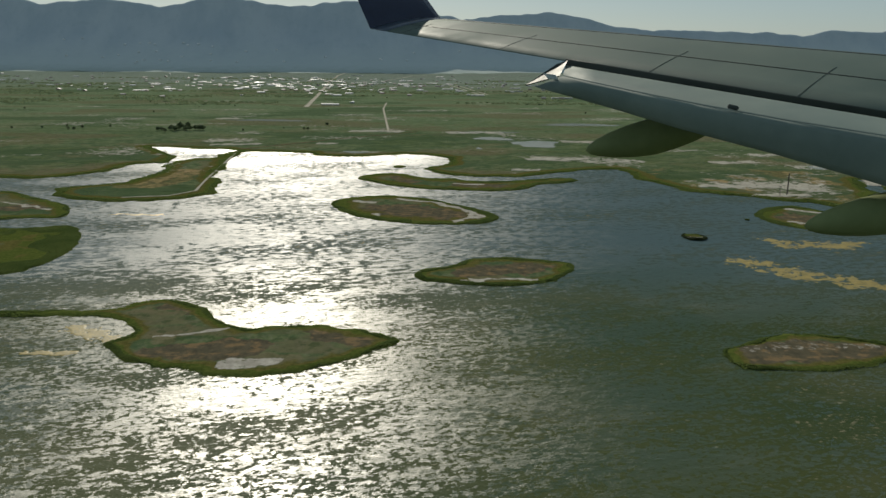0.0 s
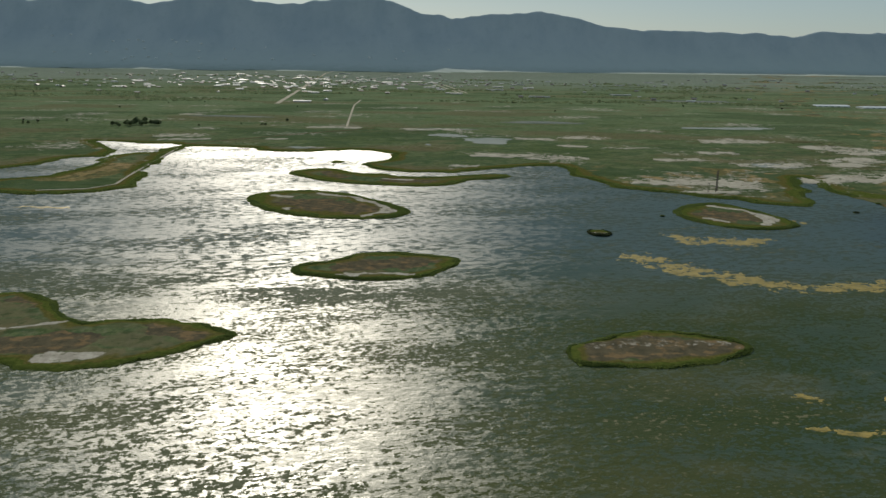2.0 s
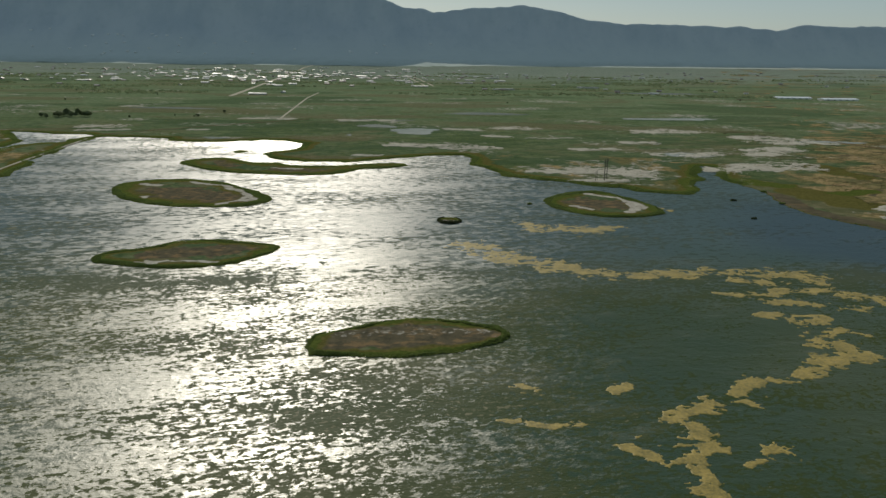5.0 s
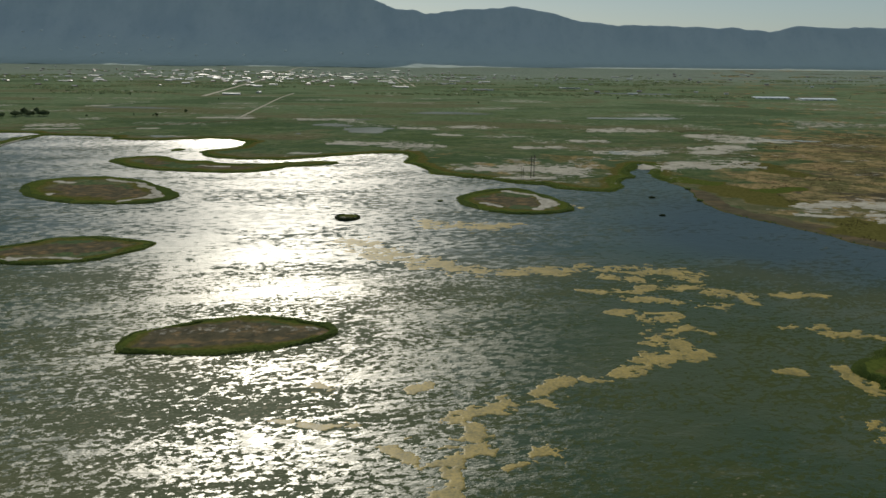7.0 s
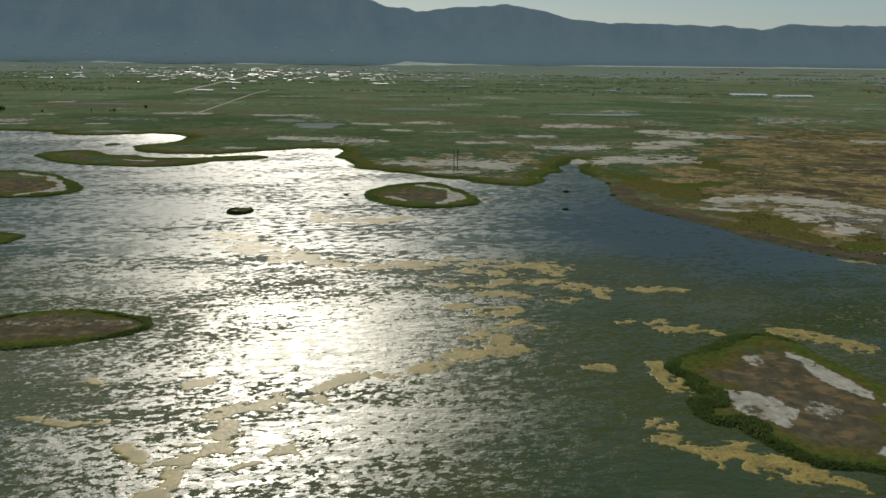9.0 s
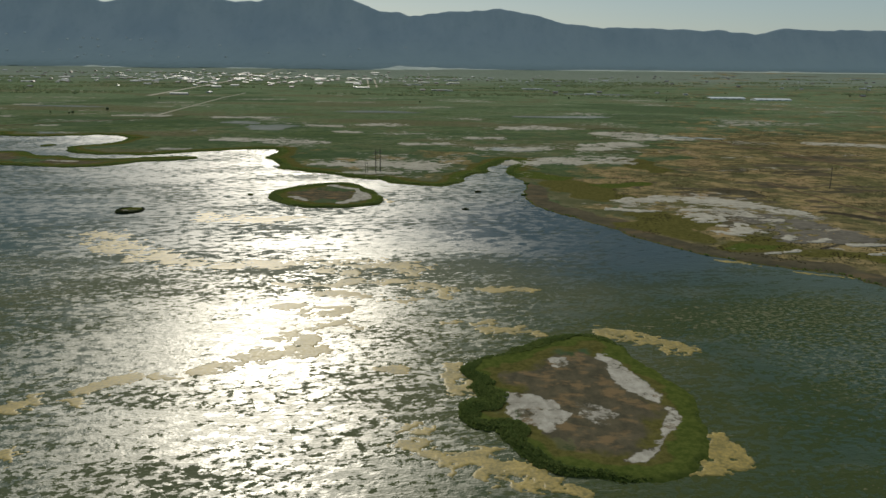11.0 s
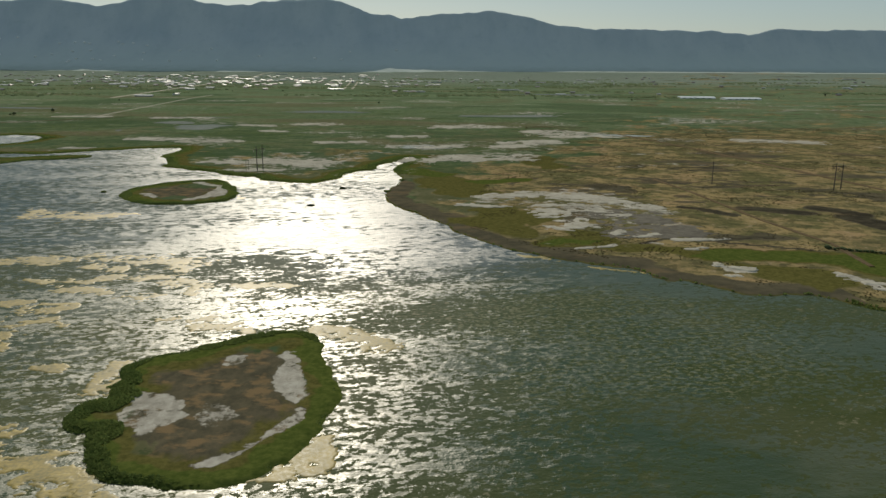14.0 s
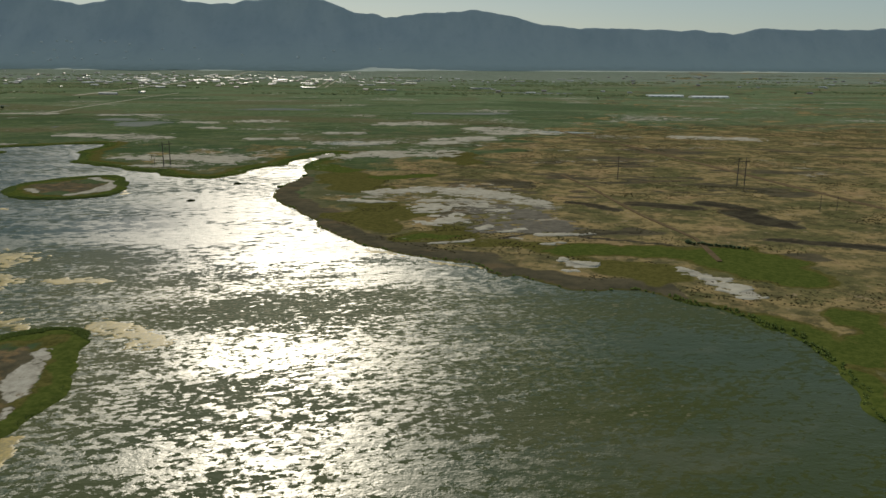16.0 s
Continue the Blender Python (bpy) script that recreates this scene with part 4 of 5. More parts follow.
PANS_EAST = [(427, 495, 462, 508, 8), (462, 508, 502, 488, 10), (502, 488, 522, 460, 7), (463, 474, 463, 442, 9), (459, 452, 474, 414, 7), (479, 475, 494, 443, 6.5), (456, 414, 468, 407, 4),
             (485, 402, 501, 397, 5), (508, 388, 534, 392, 2.4), (413, 470, 442, 464, 4), (507, 371, 519, 374, 1.8), (462, 370, 480, 377, 2), (513, 347, 525, 338, 2.6), (512, 331, 517, 331, 2)]
PANS_SHORE = [(555, 333, 564, 317, 4), (564, 317, 565, 299, 4.5), (406, 679, 477, 696, 15), (446, 752, 513, 808, 11), (503, 936, 516, 889, 15), (525, 937, 582, 872, 14), (698, 839, 772, 825, 14),
              (457, 802, 508, 821, 12), (505, 904, 546, 861, 18), (349, 861, 382, 858, 9), (393, 985, 472, 995, 24)]
PANS_CAPE = [(223, 1019, 273, 1008, 18), (282, 793, 327, 800, 8), (223, 644, 268, 640, 8), (249, 598, 291, 601, 4.5), (262, 653, 317, 637, 17), (295, 636, 316, 613, 9), (355, 761, 417, 757, 17),
             (382, 667, 464, 690, 20), (129, 803, 209, 797, 12), (94, 816, 174, 814, 12), (199, 913, 225, 905, 9), (161, 992, 199, 983, 12), (403, 681, 435, 663, 12)]
PANS_WEST = [(9, 1099, 81, 1109, 11), (68, 732, 92, 730, 6), (-291, 972, -252, 987, 15), (-276, 929, -227, 941, 7), (-375, 1323, -348, 1327, 14), (-154, 949, -137, 951, 8), (-131, 1117, -63, 1115, 11)]
for k, row in enumerate(PANS_EAST + PANS_SHORE + PANS_CAPE + PANS_WEST):
    crusted_pan(k, row)
for k, row in enumerate([(486, 440, 510, 434, 18), (488, 412, 522, 400, 14)]):
    crusted_pan(k - 8, row, SILT, "smooth grey silt flat beside the salt crust", "mud flat")


# ---- roads and tracks ----
def track(name, points, width, mat, label, z=0.98):
    bm = bmesh.new()
    pts = [Vector((x, y, 0)) for x, y in points]
    dense = []
    for a, b in zip(pts, pts[1:]):
        n = max(2, int((b - a).length / 12))
        dense += [a.lerp(b, k / n) for k in range(n)]
    dense.append(pts[-1])
    rows = []
    for k, p in enumerate(dense):
        d = (dense[min(k + 1, len(dense) - 1)] - dense[max(k - 1, 0)]).normalized()
        s = Vector((-d.y, d.x, 0)) * width * 0.5 * (1 + 0.2 * math.sin(k * 1.7))
        zz = z + max(0.0, min(1.0, (p.y - 3300) / 900)) ** 2 * 30
        rows.append([bm.verts.new(p + s * f + Vector((0, 0, zz - dz))) for f, dz in ((-1.2, 0.5), (-1, 0), (1, 0), (1.2, 0.5))])
    for a, b in zip(rows, rows[1:]):
        for k in range(3):
            bm.faces.new((a[k], a[k + 1], b[k + 1], b[k]))
    return tagged(part(name, bm, mat), label, "road", kind="structure")


track("road", [(-77, 1105), (-123, 1614), (-131, 1817)], 3, GRAVEL, "straight pale gravel road across the marsh")
track("road", [(-289, 1650), (-372, 2400), (-488, 3400), (-520, 3900), (-490, 4150)], 9, GRAVEL, "pale road climbing through the town")
track("road", [(-262, 3350), (-245, 3550), (-150, 3900), (-30, 4020)], 6, GRAVEL, "pale curving road at the foot of the hills")
track("road", [(107, 2240), (24, 3030)], 5, GRAVEL, "pale straight carriageway towards the hills")
track("road", [(130, 2240), (50, 3030)], 5, GRAVEL, "pale straight carriageway towards the hills")
track("track", [(545, 570), (555, 516), (564, 436), (575, 383), (572, 345)], 2.0, DIRT, "worn dirt track across dry grass")
track("track", [(590, 900), (629, 764), (659, 623), (678, 529), (702, 420)], 4.0, DIRT, "worn dirt track across dry grass")
track("track", [(-233, 883), (-137, 1004), (-37, 1109)], 2.6, DIRT, "narrow dyke track over the marsh")

track("track", [(-242, 571), (-209, 580), (-196, 603), (-203, 648), (-213, 723), (-228, 845)], 1.8, GRAVEL, "thin pale levee path along the reedy peninsula")


# ---- reeds and brush on the mainland ----
def mainland_plants():
    rng = np.random.default_rng(71)
    k = 650000
    px, py = rng.uniform(-440, 640, k), rng.uniform(200, 960, k)
    bx, by = warp(px, py, 7.0, 22.0, 5)
    pd = shore_distance(bx, by, LAND)
    thick = 0.5 + 0.5 * fbm(px / 30, py / 30, 3, 73)
    ok = (pd > 0.3) & (pd < np.where((px < 364) | (py > 585), 8, np.where(px < 541, 0.9, 3.5)) * (0.3 + thick))
    tagged(tufts("reed_belt", px[ok], py[ok], np.clip(pd[ok] * 0.22, 0, 0.7), 0.7 * (0.5 + thick[ok])[:, None], 0.6, REED, None, "", 5, 72),
           "dark green reeds fringing the marsh shore", "reeds", kind="stuff")
    k = 150000
    px, py = rng.uniform(300, 1000, k), rng.uniform(220, 1000, k)
    pd = shore_distance(px, py, LAND)
    clump = fbm(px / 45, py / 30, 4, 88) * 0.7 + fbm(px / 9, py / 7, 3, 89) * 0.6
    ok = (pd > 8) & (clump > 0.08) & (px > 410 + 0.15 * (py - 400)) & (any_streak(px, py, SALT_PANS + TAN_FLATS + LUSH_FIELDS) < rng.uniform(-0.3, 0.3, k))
    tagged(tufts("sagebrush", px[ok], py[ok], np.full(ok.sum(), 0.75), np.full((ok.sum(), 1), 0.27), 0.5, SAGE, None, "", 6, 74),
           "low dark brush scattered over dry grass", "brush", kind="stuff")
    k = 60000
    px, py = rng.uniform(-600, 500, k), rng.uniform(560, 1300, k)
    pd = shore_distance(px, py, LAND)
    clump = fbm(px / 40, py / 40, 4, 98)
    ok = (pd > 6) & (clump > 0.12)
    tagged(tufts("marsh_grass", px[ok], py[ok], np.full(ok.sum(), 0.75), np.full((ok.sum(), 1), 0.26), 0.6, REED, None, "", 5, 75),
           "tussocks of marsh grass", "grass", kind="stuff")


mainland_plants()


def reed_clump(x, y, r, seed):
    rng = np.random.default_rng(seed)
    k = int(60 * r)
    a, d = rng.uniform(0, 6.283, k), r * np.sqrt(rng.uniform(0, 1, k))
    ob = tufts("reed_clump", x + d * np.cos(a), y + d * np.sin(a) * 0.7, np.full(k, 0.05), np.full((k, 1), 1.0), 0.7, REED, None, "", 5, seed)
    return tagged(ob, "small dark clump of reeds standing in open water", "reeds", "reed clumps in the lake")


for k, (x, y, r) in enumerate(((378, 560, 1.6), (372, 515, 1.8), (205, 505, 1.2))):
    reed_clump(x, y, r, 900 + k)


# ---- power line ----
def h_frame_pylon(tall, gap, label):
    root = tagged(new("power_pylon"), label, "pylon", "wooden power pylons on the marsh")
    for s in (-1, 1):
        bm = bmesh.new()
        rod(bm, (s * gap / 2, 0, -0.6), (s * gap / 2, 0, tall), 0.36, 0.22, 8)
        part("pole", bm, TIMBER, root)
    bm = bmesh.new()
    box(bm, pose(0, 0.2, tall * 0.86), gap * 2.0, 0.3, 0.4, 0.04)
    arm = part("crossarm", bm, TIMBER, root)
    bm = bmesh.new()
    rod(bm, (-gap / 2, 0, tall * 0.55), (gap / 2, 0, tall * 0.82), 0.10, 0.10, 6)
    rod(bm, (gap / 2, 0, tall * 0.55), (-gap / 2, 0, tall * 0.82), 0.10, 0.10, 6)
    part("brace", bm, TIMBER, root)
    for x in (-gap * 0.95, 0, gap * 0.95):
        bm = bmesh.new()
        for j in range(5):
            rod(bm, (x, 0.2, tall * 0.86 - 0.3 - 0.25 * j), (x, 0.2, tall * 0.86 - 0.45 - 0.25 * j), 0.14, 0.10, 8)
        rod(bm, (x, 0.2, tall * 0.86), (x, 0.2, tall * 0.86 - 1.6), 0.04, 0.04, 6)
        part("insulator", bm, PORCELAIN, arm)
    return root


first = h_frame_pylon(17.0, 6.0, "tall weathered wooden H-frame power pylon on the marsh")
first.matrix_basis = pose(648, 530, 0.7, rz=25)
for x, y, r in ((274, 602, 62),):
    copy_thing(first, pose(x, y, 0.7, rz=r))
single = tagged(new("power_pole"), "slim single wooden power pole", "pole", "wooden power poles")
bm = bmesh.new()
rod(bm, (0, 0, -0.6), (0, 0, 15), 0.3, 0.18, 8)
part("pole", bm, TIMBER, single)
bm = bmesh.new()
box(bm, pose(0, 0.2, 13.6), 3.0, 0.2, 0.25, 0.03)
part("crossarm", bm, TIMBER, single)
single.matrix_basis = pose(578, 551, 0.7, rz=25)
for x, y, size in ((265.4, 597, 0.52), (266.8, 598, 0.52), (657, 447, 0.55), (667, 450, 0.5)):
    copy_thing(single, pose(x, y, 0.7, rz=25) @ Matrix.Scale(size, 4))


# ---- town ----
def building(length, depth, tall, pitched, wall_mat, roof_mat, label, category):
    root = tagged(new(category.replace(" ", "_")), label, category, "buildings of the far town")
    bm = bmesh.new()
    box(bm, pose(0, 0, tall / 2), length, depth, tall)
    wall = part("wall", bm, wall_mat, root)
    bm = bmesh.new()
    e = 0.6
    if pitched:
        ridge = tall + depth * (0.07 if depth > 20 else 0.125 if roof_mat == METAL_ROOF else 0.22)
        pts = [(-length / 2 - e, -depth / 2 - e, tall), (length / 2 + e, -depth / 2 - e, tall), (length / 2 + e, depth / 2 + e, tall), (-length / 2 - e, depth / 2 + e, tall),
               (-length / 2 - e, 0, ridge), (length / 2 + e, 0, ridge)]
        v = [bm.verts.new(p) for p in pts]
        for f in ((0, 1, 5, 4), (2, 3, 4, 5), (0, 4, 3), (1, 2, 5), (3, 2, 1, 0)):
            bm.faces.new([v[i] for i in f])
    else:
        box(bm, pose(0, 0, tall + 0.3), length + e, depth + e, 0.6, 0.1)
    part("roof", bm, roof_mat, root)
    if length > 30:
        for k in range(int(length / 14)):
            bm = bmesh.new()
            box(bm, pose(-length / 2 + 10 + 14 * k, -depth / 2 - 0.05, tall * 0.4), 5, 0.2, tall * 0.55)
            part("loading_door", bm, GREY_ROOF, wall)
    else:
        for k in (-1, 1):
            bm = bmesh.new()
            box(bm, pose(k * length * 0.27, -depth / 2 - 0.03, tall * 0.55), length * 0.16, 0.12, tall * 0.3)
            part("window", bm, GREY_ROOF, wall)
    return root


def far_height(y):
    return 0.7 + max(0.0, min(1.0, (y - 3300) / 900)) ** 2 * 30


def town():
    rng = random.Random(44)
    kinds = [building(36, 9, 2.6, True, RENDER_WALL, METAL_ROOF, "long warehouse with a glinting metal roof in the far town", "warehouse"),
             building(22, 8, 2.6, True, RENDER_WALL, WHITE_ROOF, "pale shed with a white sheet roof", "shed"),
             building(12, 9, 3, True, BRICK_WALL, GREY_ROOF, "brown house with a grey shingle roof", "house"),
             building(10, 6, 3.0, True, RENDER_WALL, METAL_ROOF, "pale house with a glinting sheet metal roof", "house"),
             building(78, 30, 2.4, True, WHITE_WALL, BRIGHT_ROOF, "very long white-roofed hall beyond the marsh", "hall"),
             # White walls and roof stand in for sun glints the range blocks.
             building(13, 10, 5.0, True, WHITE_WALL, WHITE_WALL, "foothill house, white all over in place of its glint", "house"),
             building(55, 9, 2.8, False, RENDER_WALL, WHITE_ROOF, "long flat white-roofed warehouse in the far town", "warehouse")]
    spots = []
    for _ in range(190):
        y = rng.triangular(2000, 3950, 3000)
        spots.append((rng.gauss(-0.15, 0.17) * y, y))
    for _ in range(150):
        y = rng.uniform(2300, 3900)
        spots.append((rng.uniform(-0.66, 0.02) * y, y))
    for _ in range(80):
        y = rng.uniform(1900, 3800)
        spots.append((rng.uniform(0.0, 0.75) * y, y))
    for _ in range(3):
        spots.append((rng.uniform(-300, -150), rng.uniform(1700, 1820)))
    for _ in range(34):
        y = rng.uniform(4290, 4520)
        spots.append((rng.gauss(-0.34, 0.08) * y if rng.random() < 0.55 else rng.uniform(-0.5, 0.06) * y, y))
    big = [(948, 1794), (1032, 1752)]
    first_use = set()
    for x, y in spots + big:
        i = 4 if (x, y) in big else rng.choices((0, 1, 2, 3, 4, 6), (9, 18, 50, 46, 0, 5))[0]
        h = far_height(y) - 0.1
        if y > 3800:
            i = 5 if y > 4050 else i
            h = max(h, float(mountain_height(np.array([x]), np.array([y]))[0]) - 1.0)
        m = pose(x, y, h, rz=rng.uniform(-40, 80) if i == 5 else rng.choice((0, 0, 2, -3, 5, 90, 8, -9)))
        if i not in first_use:
            first_use.add(i)
            kinds[i].matrix_basis = m
        else:
            copy_thing(kinds[i], m)


town()


def tree():
    root = tagged(new("tree"), "dark leafy cottonwood tree on the plain", "tree", "trees on the plain")
    bm = bmesh.new()
    rod(bm, (0, 0, -0.3), (0.2, 0, 4.5), 0.4, 0.22, 8)
    for a in range(5):
        rod(bm, (0.1, 0, 3 + 0.4 * a), (2.4 * math.cos(a * 1.3), 2.4 * math.sin(a * 1.3), 6 + 0.5 * a), 0.16, 0.05, 5)
    part("trunk", bm, BARK, root)
    rng = np.random.default_rng(5)
    u = rng.normal(0, 1, (900, 3))
    u /= np.linalg.norm(u, axis=1)[:, None]
    r = rng.uniform(0.45, 1.0, 900) ** 0.5 * (1 + 0.3 * np.sin(u[:, 0] * 5 + 1) * np.cos(u[:, 1] * 4))
    tufts("crown", u[:, 0] * r * 4.2, u[:, 1] * r * 4.2, 6.6 + u[:, 2] * r * 3.6, np.full((900, 1), 0.8), 0.9, LEAF, root, "", 3, 6)
    return root


cottonwood = tree()
cottonwood.matrix_basis = pose(-380, 1121, 0.6)
rng = random.Random(9)
for k in range(60):
    if k < 20:
        x, y = rng.gauss(-371, 22), rng.gauss(1108, 14)
    elif k < 28:
        x, y = rng.uniform(-660, -490), rng.gauss(1115, 25)
    elif k < 34:
        x, y = rng.gauss(-217, 34), rng.gauss(1145, 25)
    else:
        y = rng.uniform(1450, 2300)
        x = rng.uniform(-0.6, 0.7) * y
    s = rng.uniform(0.5, 0.8) if k < 20 else rng.uniform(0.25, 0.5)
    copy_thing(cottonwood, pose(x, y, 0.6, rz=rng.uniform(0, 360)) @ Matrix.Scale(s, 4))


bush = tagged(new("bush"), "low dark green bush at the edge of a lush field", "bush", "bushes along the field")
rng_b = np.random.default_rng(77)
u = rng_b.normal(0, 1, (160, 3))
u /= np.linalg.norm(u, axis=1)[:, None]
tufts("crown", u[:, 0] * 0.9, u[:, 1] * 0.9, 0.8 + u[:, 2] * 0.6, np.full((160, 1), 0.4), 0.45, LEAF, bush, "", 3, 78)
bm = bmesh.new()
rod(bm, (0, 0, -0.2), (0.1, 0, 0.9), 0.07, 0.03, 6)
part("stem", bm, BARK, bush)
bush.matrix_basis = pose(569, 375, 0.65)
for k in range(1, 18):
    s = rng.uniform(0.4, 0.8)
    copy_thing(bush, pose(569 + 1.25 * k + rng.uniform(-0.5, 0.5), 375 - 0.55 * k + rng.uniform(-0.8, 0.8), 0.65, rz=rng.uniform(0, 360)) @ Matrix.Scale(s, 4))


def far_woods():
    rng = np.random.default_rng(15)
    k = 26000
    py = rng.uniform(1700, 3700, k)
    px = rng.uniform(-0.75, 0.95, k) * py
    f = fbm(px / 260, py / 90, 4, 15)
    ok = f > 0.28
    tufts_ob = tufts("far_woods", px[ok], py[ok], 0.7 + np.clip((py[ok] - 3300) / 900, 0, 1) ** 2 * 30, np.full((ok.sum(), 1), 3.2), 6.0, LEAF, None, "", 5, 16)
    tagged(tufts_ob, "dark belts of trees between the town's buildings", "trees", kind="stuff")


far_woods()


# ---- the aeroplane's wing ----
def solid(name, top, bottom, mat, parent, label="", smooth=False):
    """A closed panel between two rows of points of the same length."""
    bm = bmesh.new()
    rows = [[bm.verts.new(p) for p in row] for row in (top, bottom)]
    n = len(top)
    bm.faces.new(rows[0])
    bm.faces.new(rows[1][::-1])
    for k in range(n):
        bm.faces.new((rows[0][k], rows[1][k], rows[1][(k + 1) % n], rows[0][(k + 1) % n]))
    bmesh.ops.recalc_face_normals(bm, faces=bm.faces)
    return part(name, bm, mat, parent, label, smooth)


def section_loft(name, sections, mat, parent, label=""):
    """Skin between closed sections with the same number of points, capped at both ends."""
    bm = bmesh.new()
    rows = [[bm.verts.new(p) for p in s] for s in sections]
    n = len(rows[0])
    for a, b in zip(rows, rows[1:]):
        for k in range(n):
            bm.faces.new((a[k], a[(k + 1) % n], b[(k + 1) % n], b[k]))
    bm.faces.new(rows[0])
    bm.faces.new(rows[-1][::-1])
    bmesh.ops.recalc_face_normals(bm, faces=bm.faces)
    return part(name, bm, mat, parent, label, True)


def aerofoil(le, te, thick, n=9):
    """Points of a wing section from leading to trailing edge and back below."""
    le, te = Vector(le), Vector(te)
    up = Vector((0.05, 0.97, 0.22)).normalized()
    top, low = [], []
    for k in range(n):
        s = k / (n - 1)
        h = thick * 2.9 * (math.sqrt(s) * (1 - s)) * 0.55
        p = le.lerp(te, s)
        top.append(p + up * h)
        low.append(p - up * (h * 0.7 + 0.012))
    return top + low[::-1]


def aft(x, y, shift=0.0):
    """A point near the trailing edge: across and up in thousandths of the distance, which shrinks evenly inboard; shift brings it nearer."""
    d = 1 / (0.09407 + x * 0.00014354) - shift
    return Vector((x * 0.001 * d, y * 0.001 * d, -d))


def panel(name, top, bottom, mat, parent, near_top, near_bottom, thick, bulge, label=""):
    """A curved skin between an upper and a lower edge along the span, with a back face of its own."""
    sections = []
    for (ax, ay), (bx, by) in zip(top, bottom):
        a, b = aft(ax, ay, near_top), aft(bx, by, near_bottom)
        front = [a.lerp(b, k / 6) * (1 - bulge * math.sin(math.pi * k / 6)) for k in range(7)]
        sections.append(front + [p * (1 + thick / p.length) for p in reversed(front)])
    return section_loft(name, sections, mat, parent, label)


def along(points, k):
    """The height at k of a line through points given from tip to root."""
    return float(np.interp(k, [p[0] for p in points], [p[1] for p in points]))


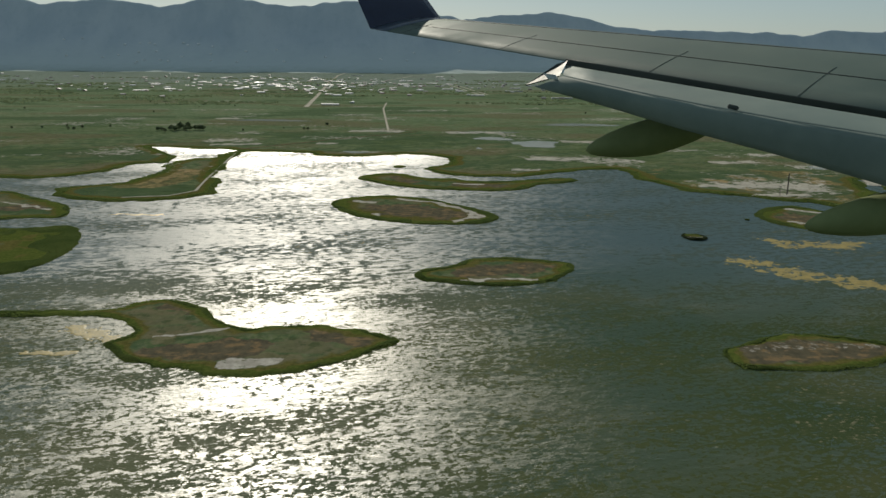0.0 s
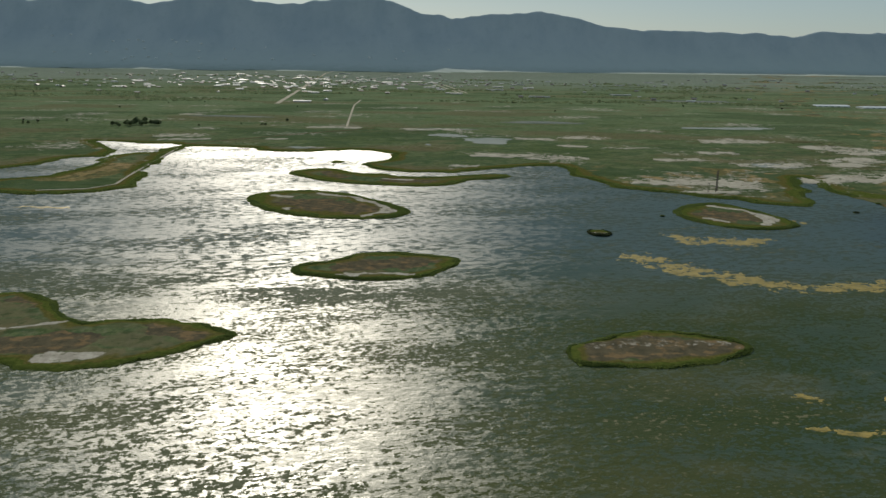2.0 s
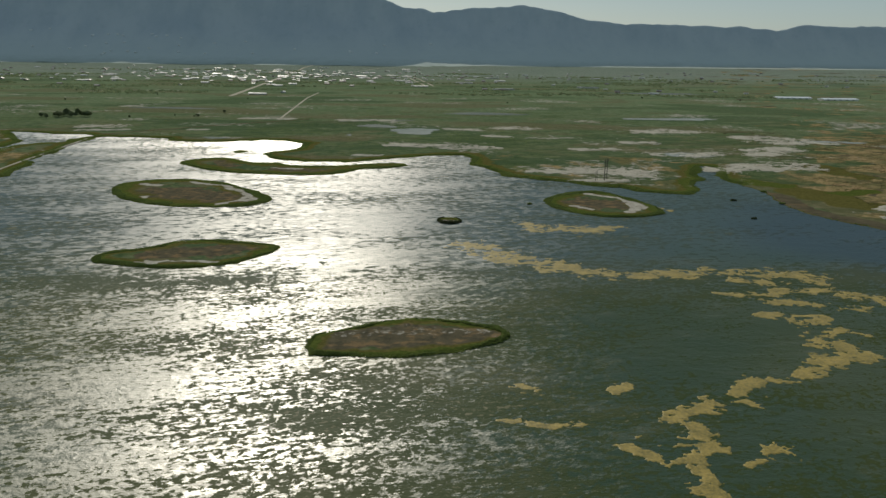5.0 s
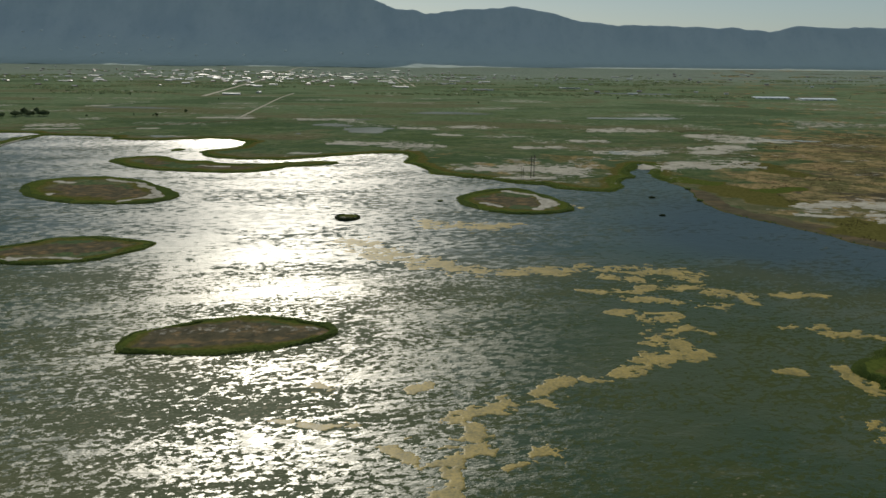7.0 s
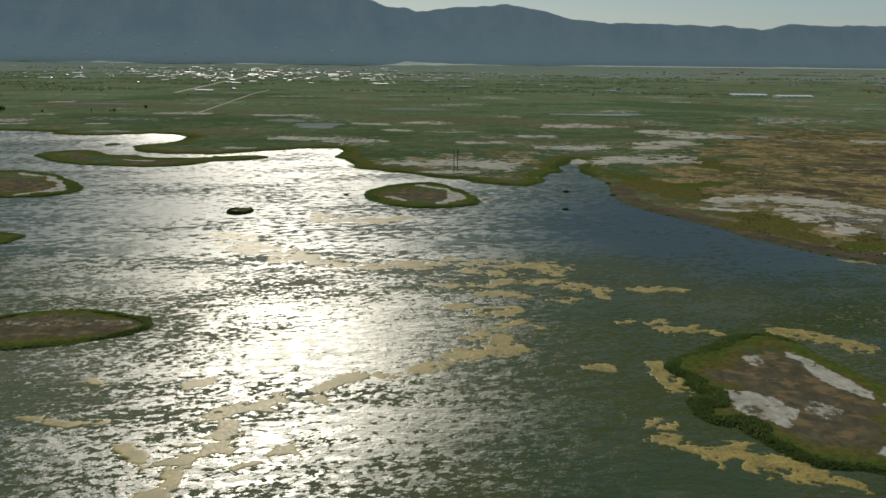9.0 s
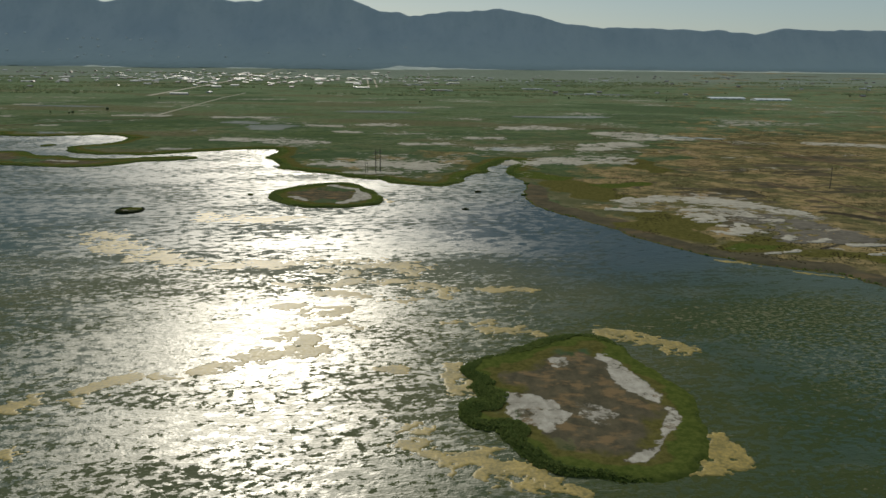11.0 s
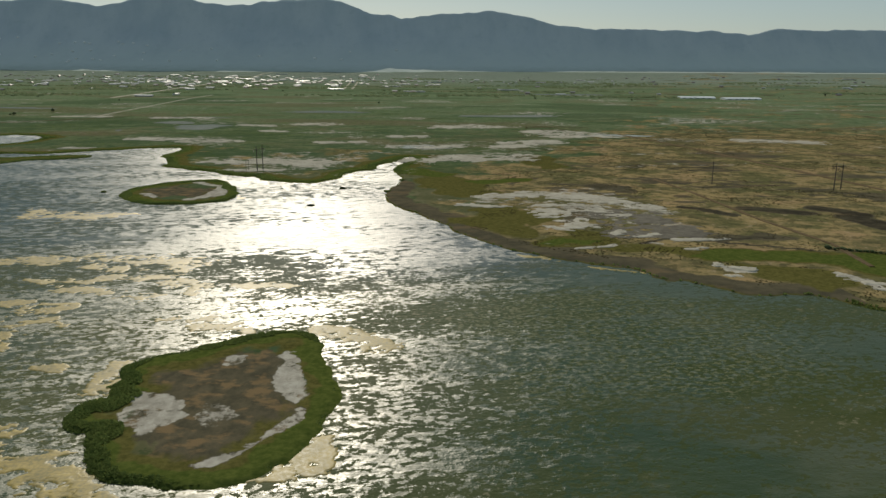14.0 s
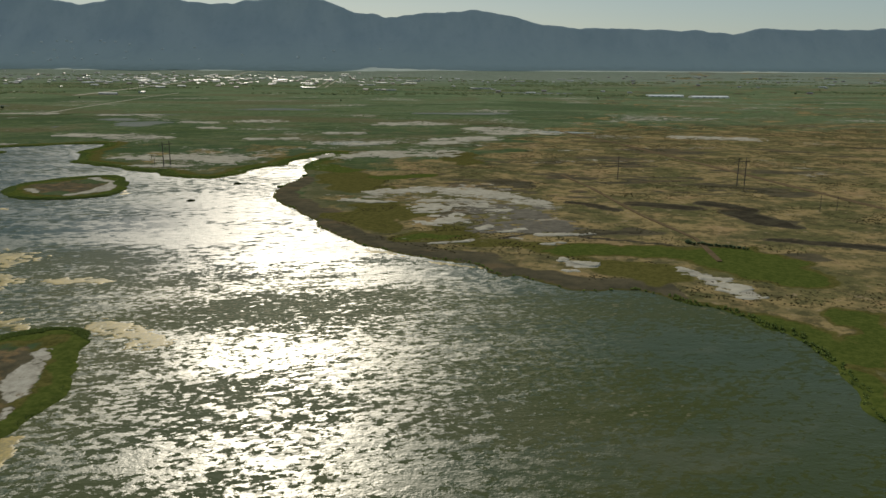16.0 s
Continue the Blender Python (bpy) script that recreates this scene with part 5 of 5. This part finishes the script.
def wing():
    root = tagged(new("aeroplane_wing"), "grey aeroplane wing with lowered flap and navy upturned tip", "wing")
    tip_le, tip_te = Vector((0.01, 4.08, -13.8)), Vector((-1.25, 3.8, -13.2))
    in_le, in_te = Vector((6.2, 0.95, -5.4)), Vector((4.6, 0.28, -3.8))

    def station(s):
        return aerofoil(tip_le.lerp(in_le, s), tip_te.lerp(in_te, s), 0.18 + 0.22 * s)

    section_loft("main_panel", [station(s) for s in (0.055, 0.15, 0.35, 0.55, 0.75, 1.0)], WING_PAINT, root)
    section_loft("tip_cap", [station(s) for s in (0, 0.03, 0.053)], TIP_PAINT, root, "blue-grey glossy wing tip")
    # upturned tip
    up = Vector((-0.75, 1.75, -0.5))
    sec = [aerofoil(tip_le, tip_te, 0.18), aerofoil(tip_le + up * 0.25 + Vector((-0.1, 0, 0)), tip_te + up * 0.28, 0.12), aerofoil(tip_le + up * 1.0 + Vector((-0.5, 0, 0)), tip_te + up * 1.02 + Vector((0.1, 0, 0)), 0.07)]
    section_loft("winglet", sec, NAVY_PAINT, root, "navy blue upturned winglet")
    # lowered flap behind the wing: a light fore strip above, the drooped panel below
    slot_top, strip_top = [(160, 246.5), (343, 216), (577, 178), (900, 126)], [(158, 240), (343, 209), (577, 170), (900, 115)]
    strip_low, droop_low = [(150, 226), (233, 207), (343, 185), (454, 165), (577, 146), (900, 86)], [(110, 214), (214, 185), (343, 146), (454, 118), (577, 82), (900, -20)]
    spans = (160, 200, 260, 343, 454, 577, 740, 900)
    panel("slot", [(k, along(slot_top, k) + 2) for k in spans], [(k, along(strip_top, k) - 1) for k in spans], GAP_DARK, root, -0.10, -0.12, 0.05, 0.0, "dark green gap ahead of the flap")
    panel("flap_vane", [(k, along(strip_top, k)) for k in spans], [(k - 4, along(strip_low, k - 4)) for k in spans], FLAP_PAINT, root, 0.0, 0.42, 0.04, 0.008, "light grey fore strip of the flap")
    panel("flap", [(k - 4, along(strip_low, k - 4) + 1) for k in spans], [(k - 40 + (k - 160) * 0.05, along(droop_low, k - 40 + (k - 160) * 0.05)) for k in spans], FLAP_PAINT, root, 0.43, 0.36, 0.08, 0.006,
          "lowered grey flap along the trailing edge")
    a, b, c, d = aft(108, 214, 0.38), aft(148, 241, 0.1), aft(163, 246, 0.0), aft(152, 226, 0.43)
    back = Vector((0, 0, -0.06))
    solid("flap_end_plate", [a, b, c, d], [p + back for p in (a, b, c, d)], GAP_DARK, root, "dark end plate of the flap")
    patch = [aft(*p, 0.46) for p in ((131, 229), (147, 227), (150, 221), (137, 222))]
    solid("pale_patch", patch, [p + back * 0.2 for p in patch], PALE_METAL, root, "pale grey metal patch")
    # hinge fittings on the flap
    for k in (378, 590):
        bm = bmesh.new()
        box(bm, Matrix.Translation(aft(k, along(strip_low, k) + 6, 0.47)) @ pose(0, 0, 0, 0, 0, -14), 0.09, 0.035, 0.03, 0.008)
        part("hinge_fitting", bm, GAP_DARK, root)
    # thin seams between the skin panels, two along the span and some across
    for share in (0.30, 0.72):
        bm = bmesh.new()
        n = share * 8
        line = [station(q)[int(n)].lerp(station(q)[int(n) + 1], n - int(n)) + Vector((0, 0.004, 0)) for q in (0.06, 0.15, 0.35, 0.55, 0.75, 1.0)]
        for p, q in zip(line, line[1:]):
            rod(bm, p, q, 0.004, 0.004, 5)
        part("panel_seam", bm, GAP_DARK, root)
    for q in (0.10, 0.34, 0.57, 0.72):
        bm = bmesh.new()
        line = [p + Vector((0, 0.004, 0)) for p in station(q)[5:9]]
        for p, r in zip(line, line[1:]):
            rod(bm, p, r, 0.0025, 0.0025, 5)
        part("panel_seam", bm, GAP_DARK, root)
    # flap track fairings
    for base, size in ((Vector((2.21, 1.19, -8.15)), 1.25), (Vector((3.22, 0.26, -5.56)), 1.0)):
        bm = bmesh.new()
        bmesh.ops.create_uvsphere(bm, u_segments=20, v_segments=12, radius=1.0)
        for v in bm.verts:
            slim = max(0.0, 1 - abs(v.co.x) ** 1.5) ** 0.55 / max(0.05, math.sqrt(max(0.0, 1 - v.co.x ** 2)))      # pointed like a canoe
            v.co = Vector((v.co.x * 0.56, v.co.y * 0.155 * slim, v.co.z * 0.15 * slim)) * size
        ob = part("track_fairing", bm, OLIVE_PAINT, root, "rounded olive-grey flap track fairing", True)
        ob.matrix_basis = Matrix.Translation(base) @ pose(0, 0, 0, 10, -18, 10)
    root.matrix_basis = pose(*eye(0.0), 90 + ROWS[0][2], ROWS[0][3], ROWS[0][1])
    return root


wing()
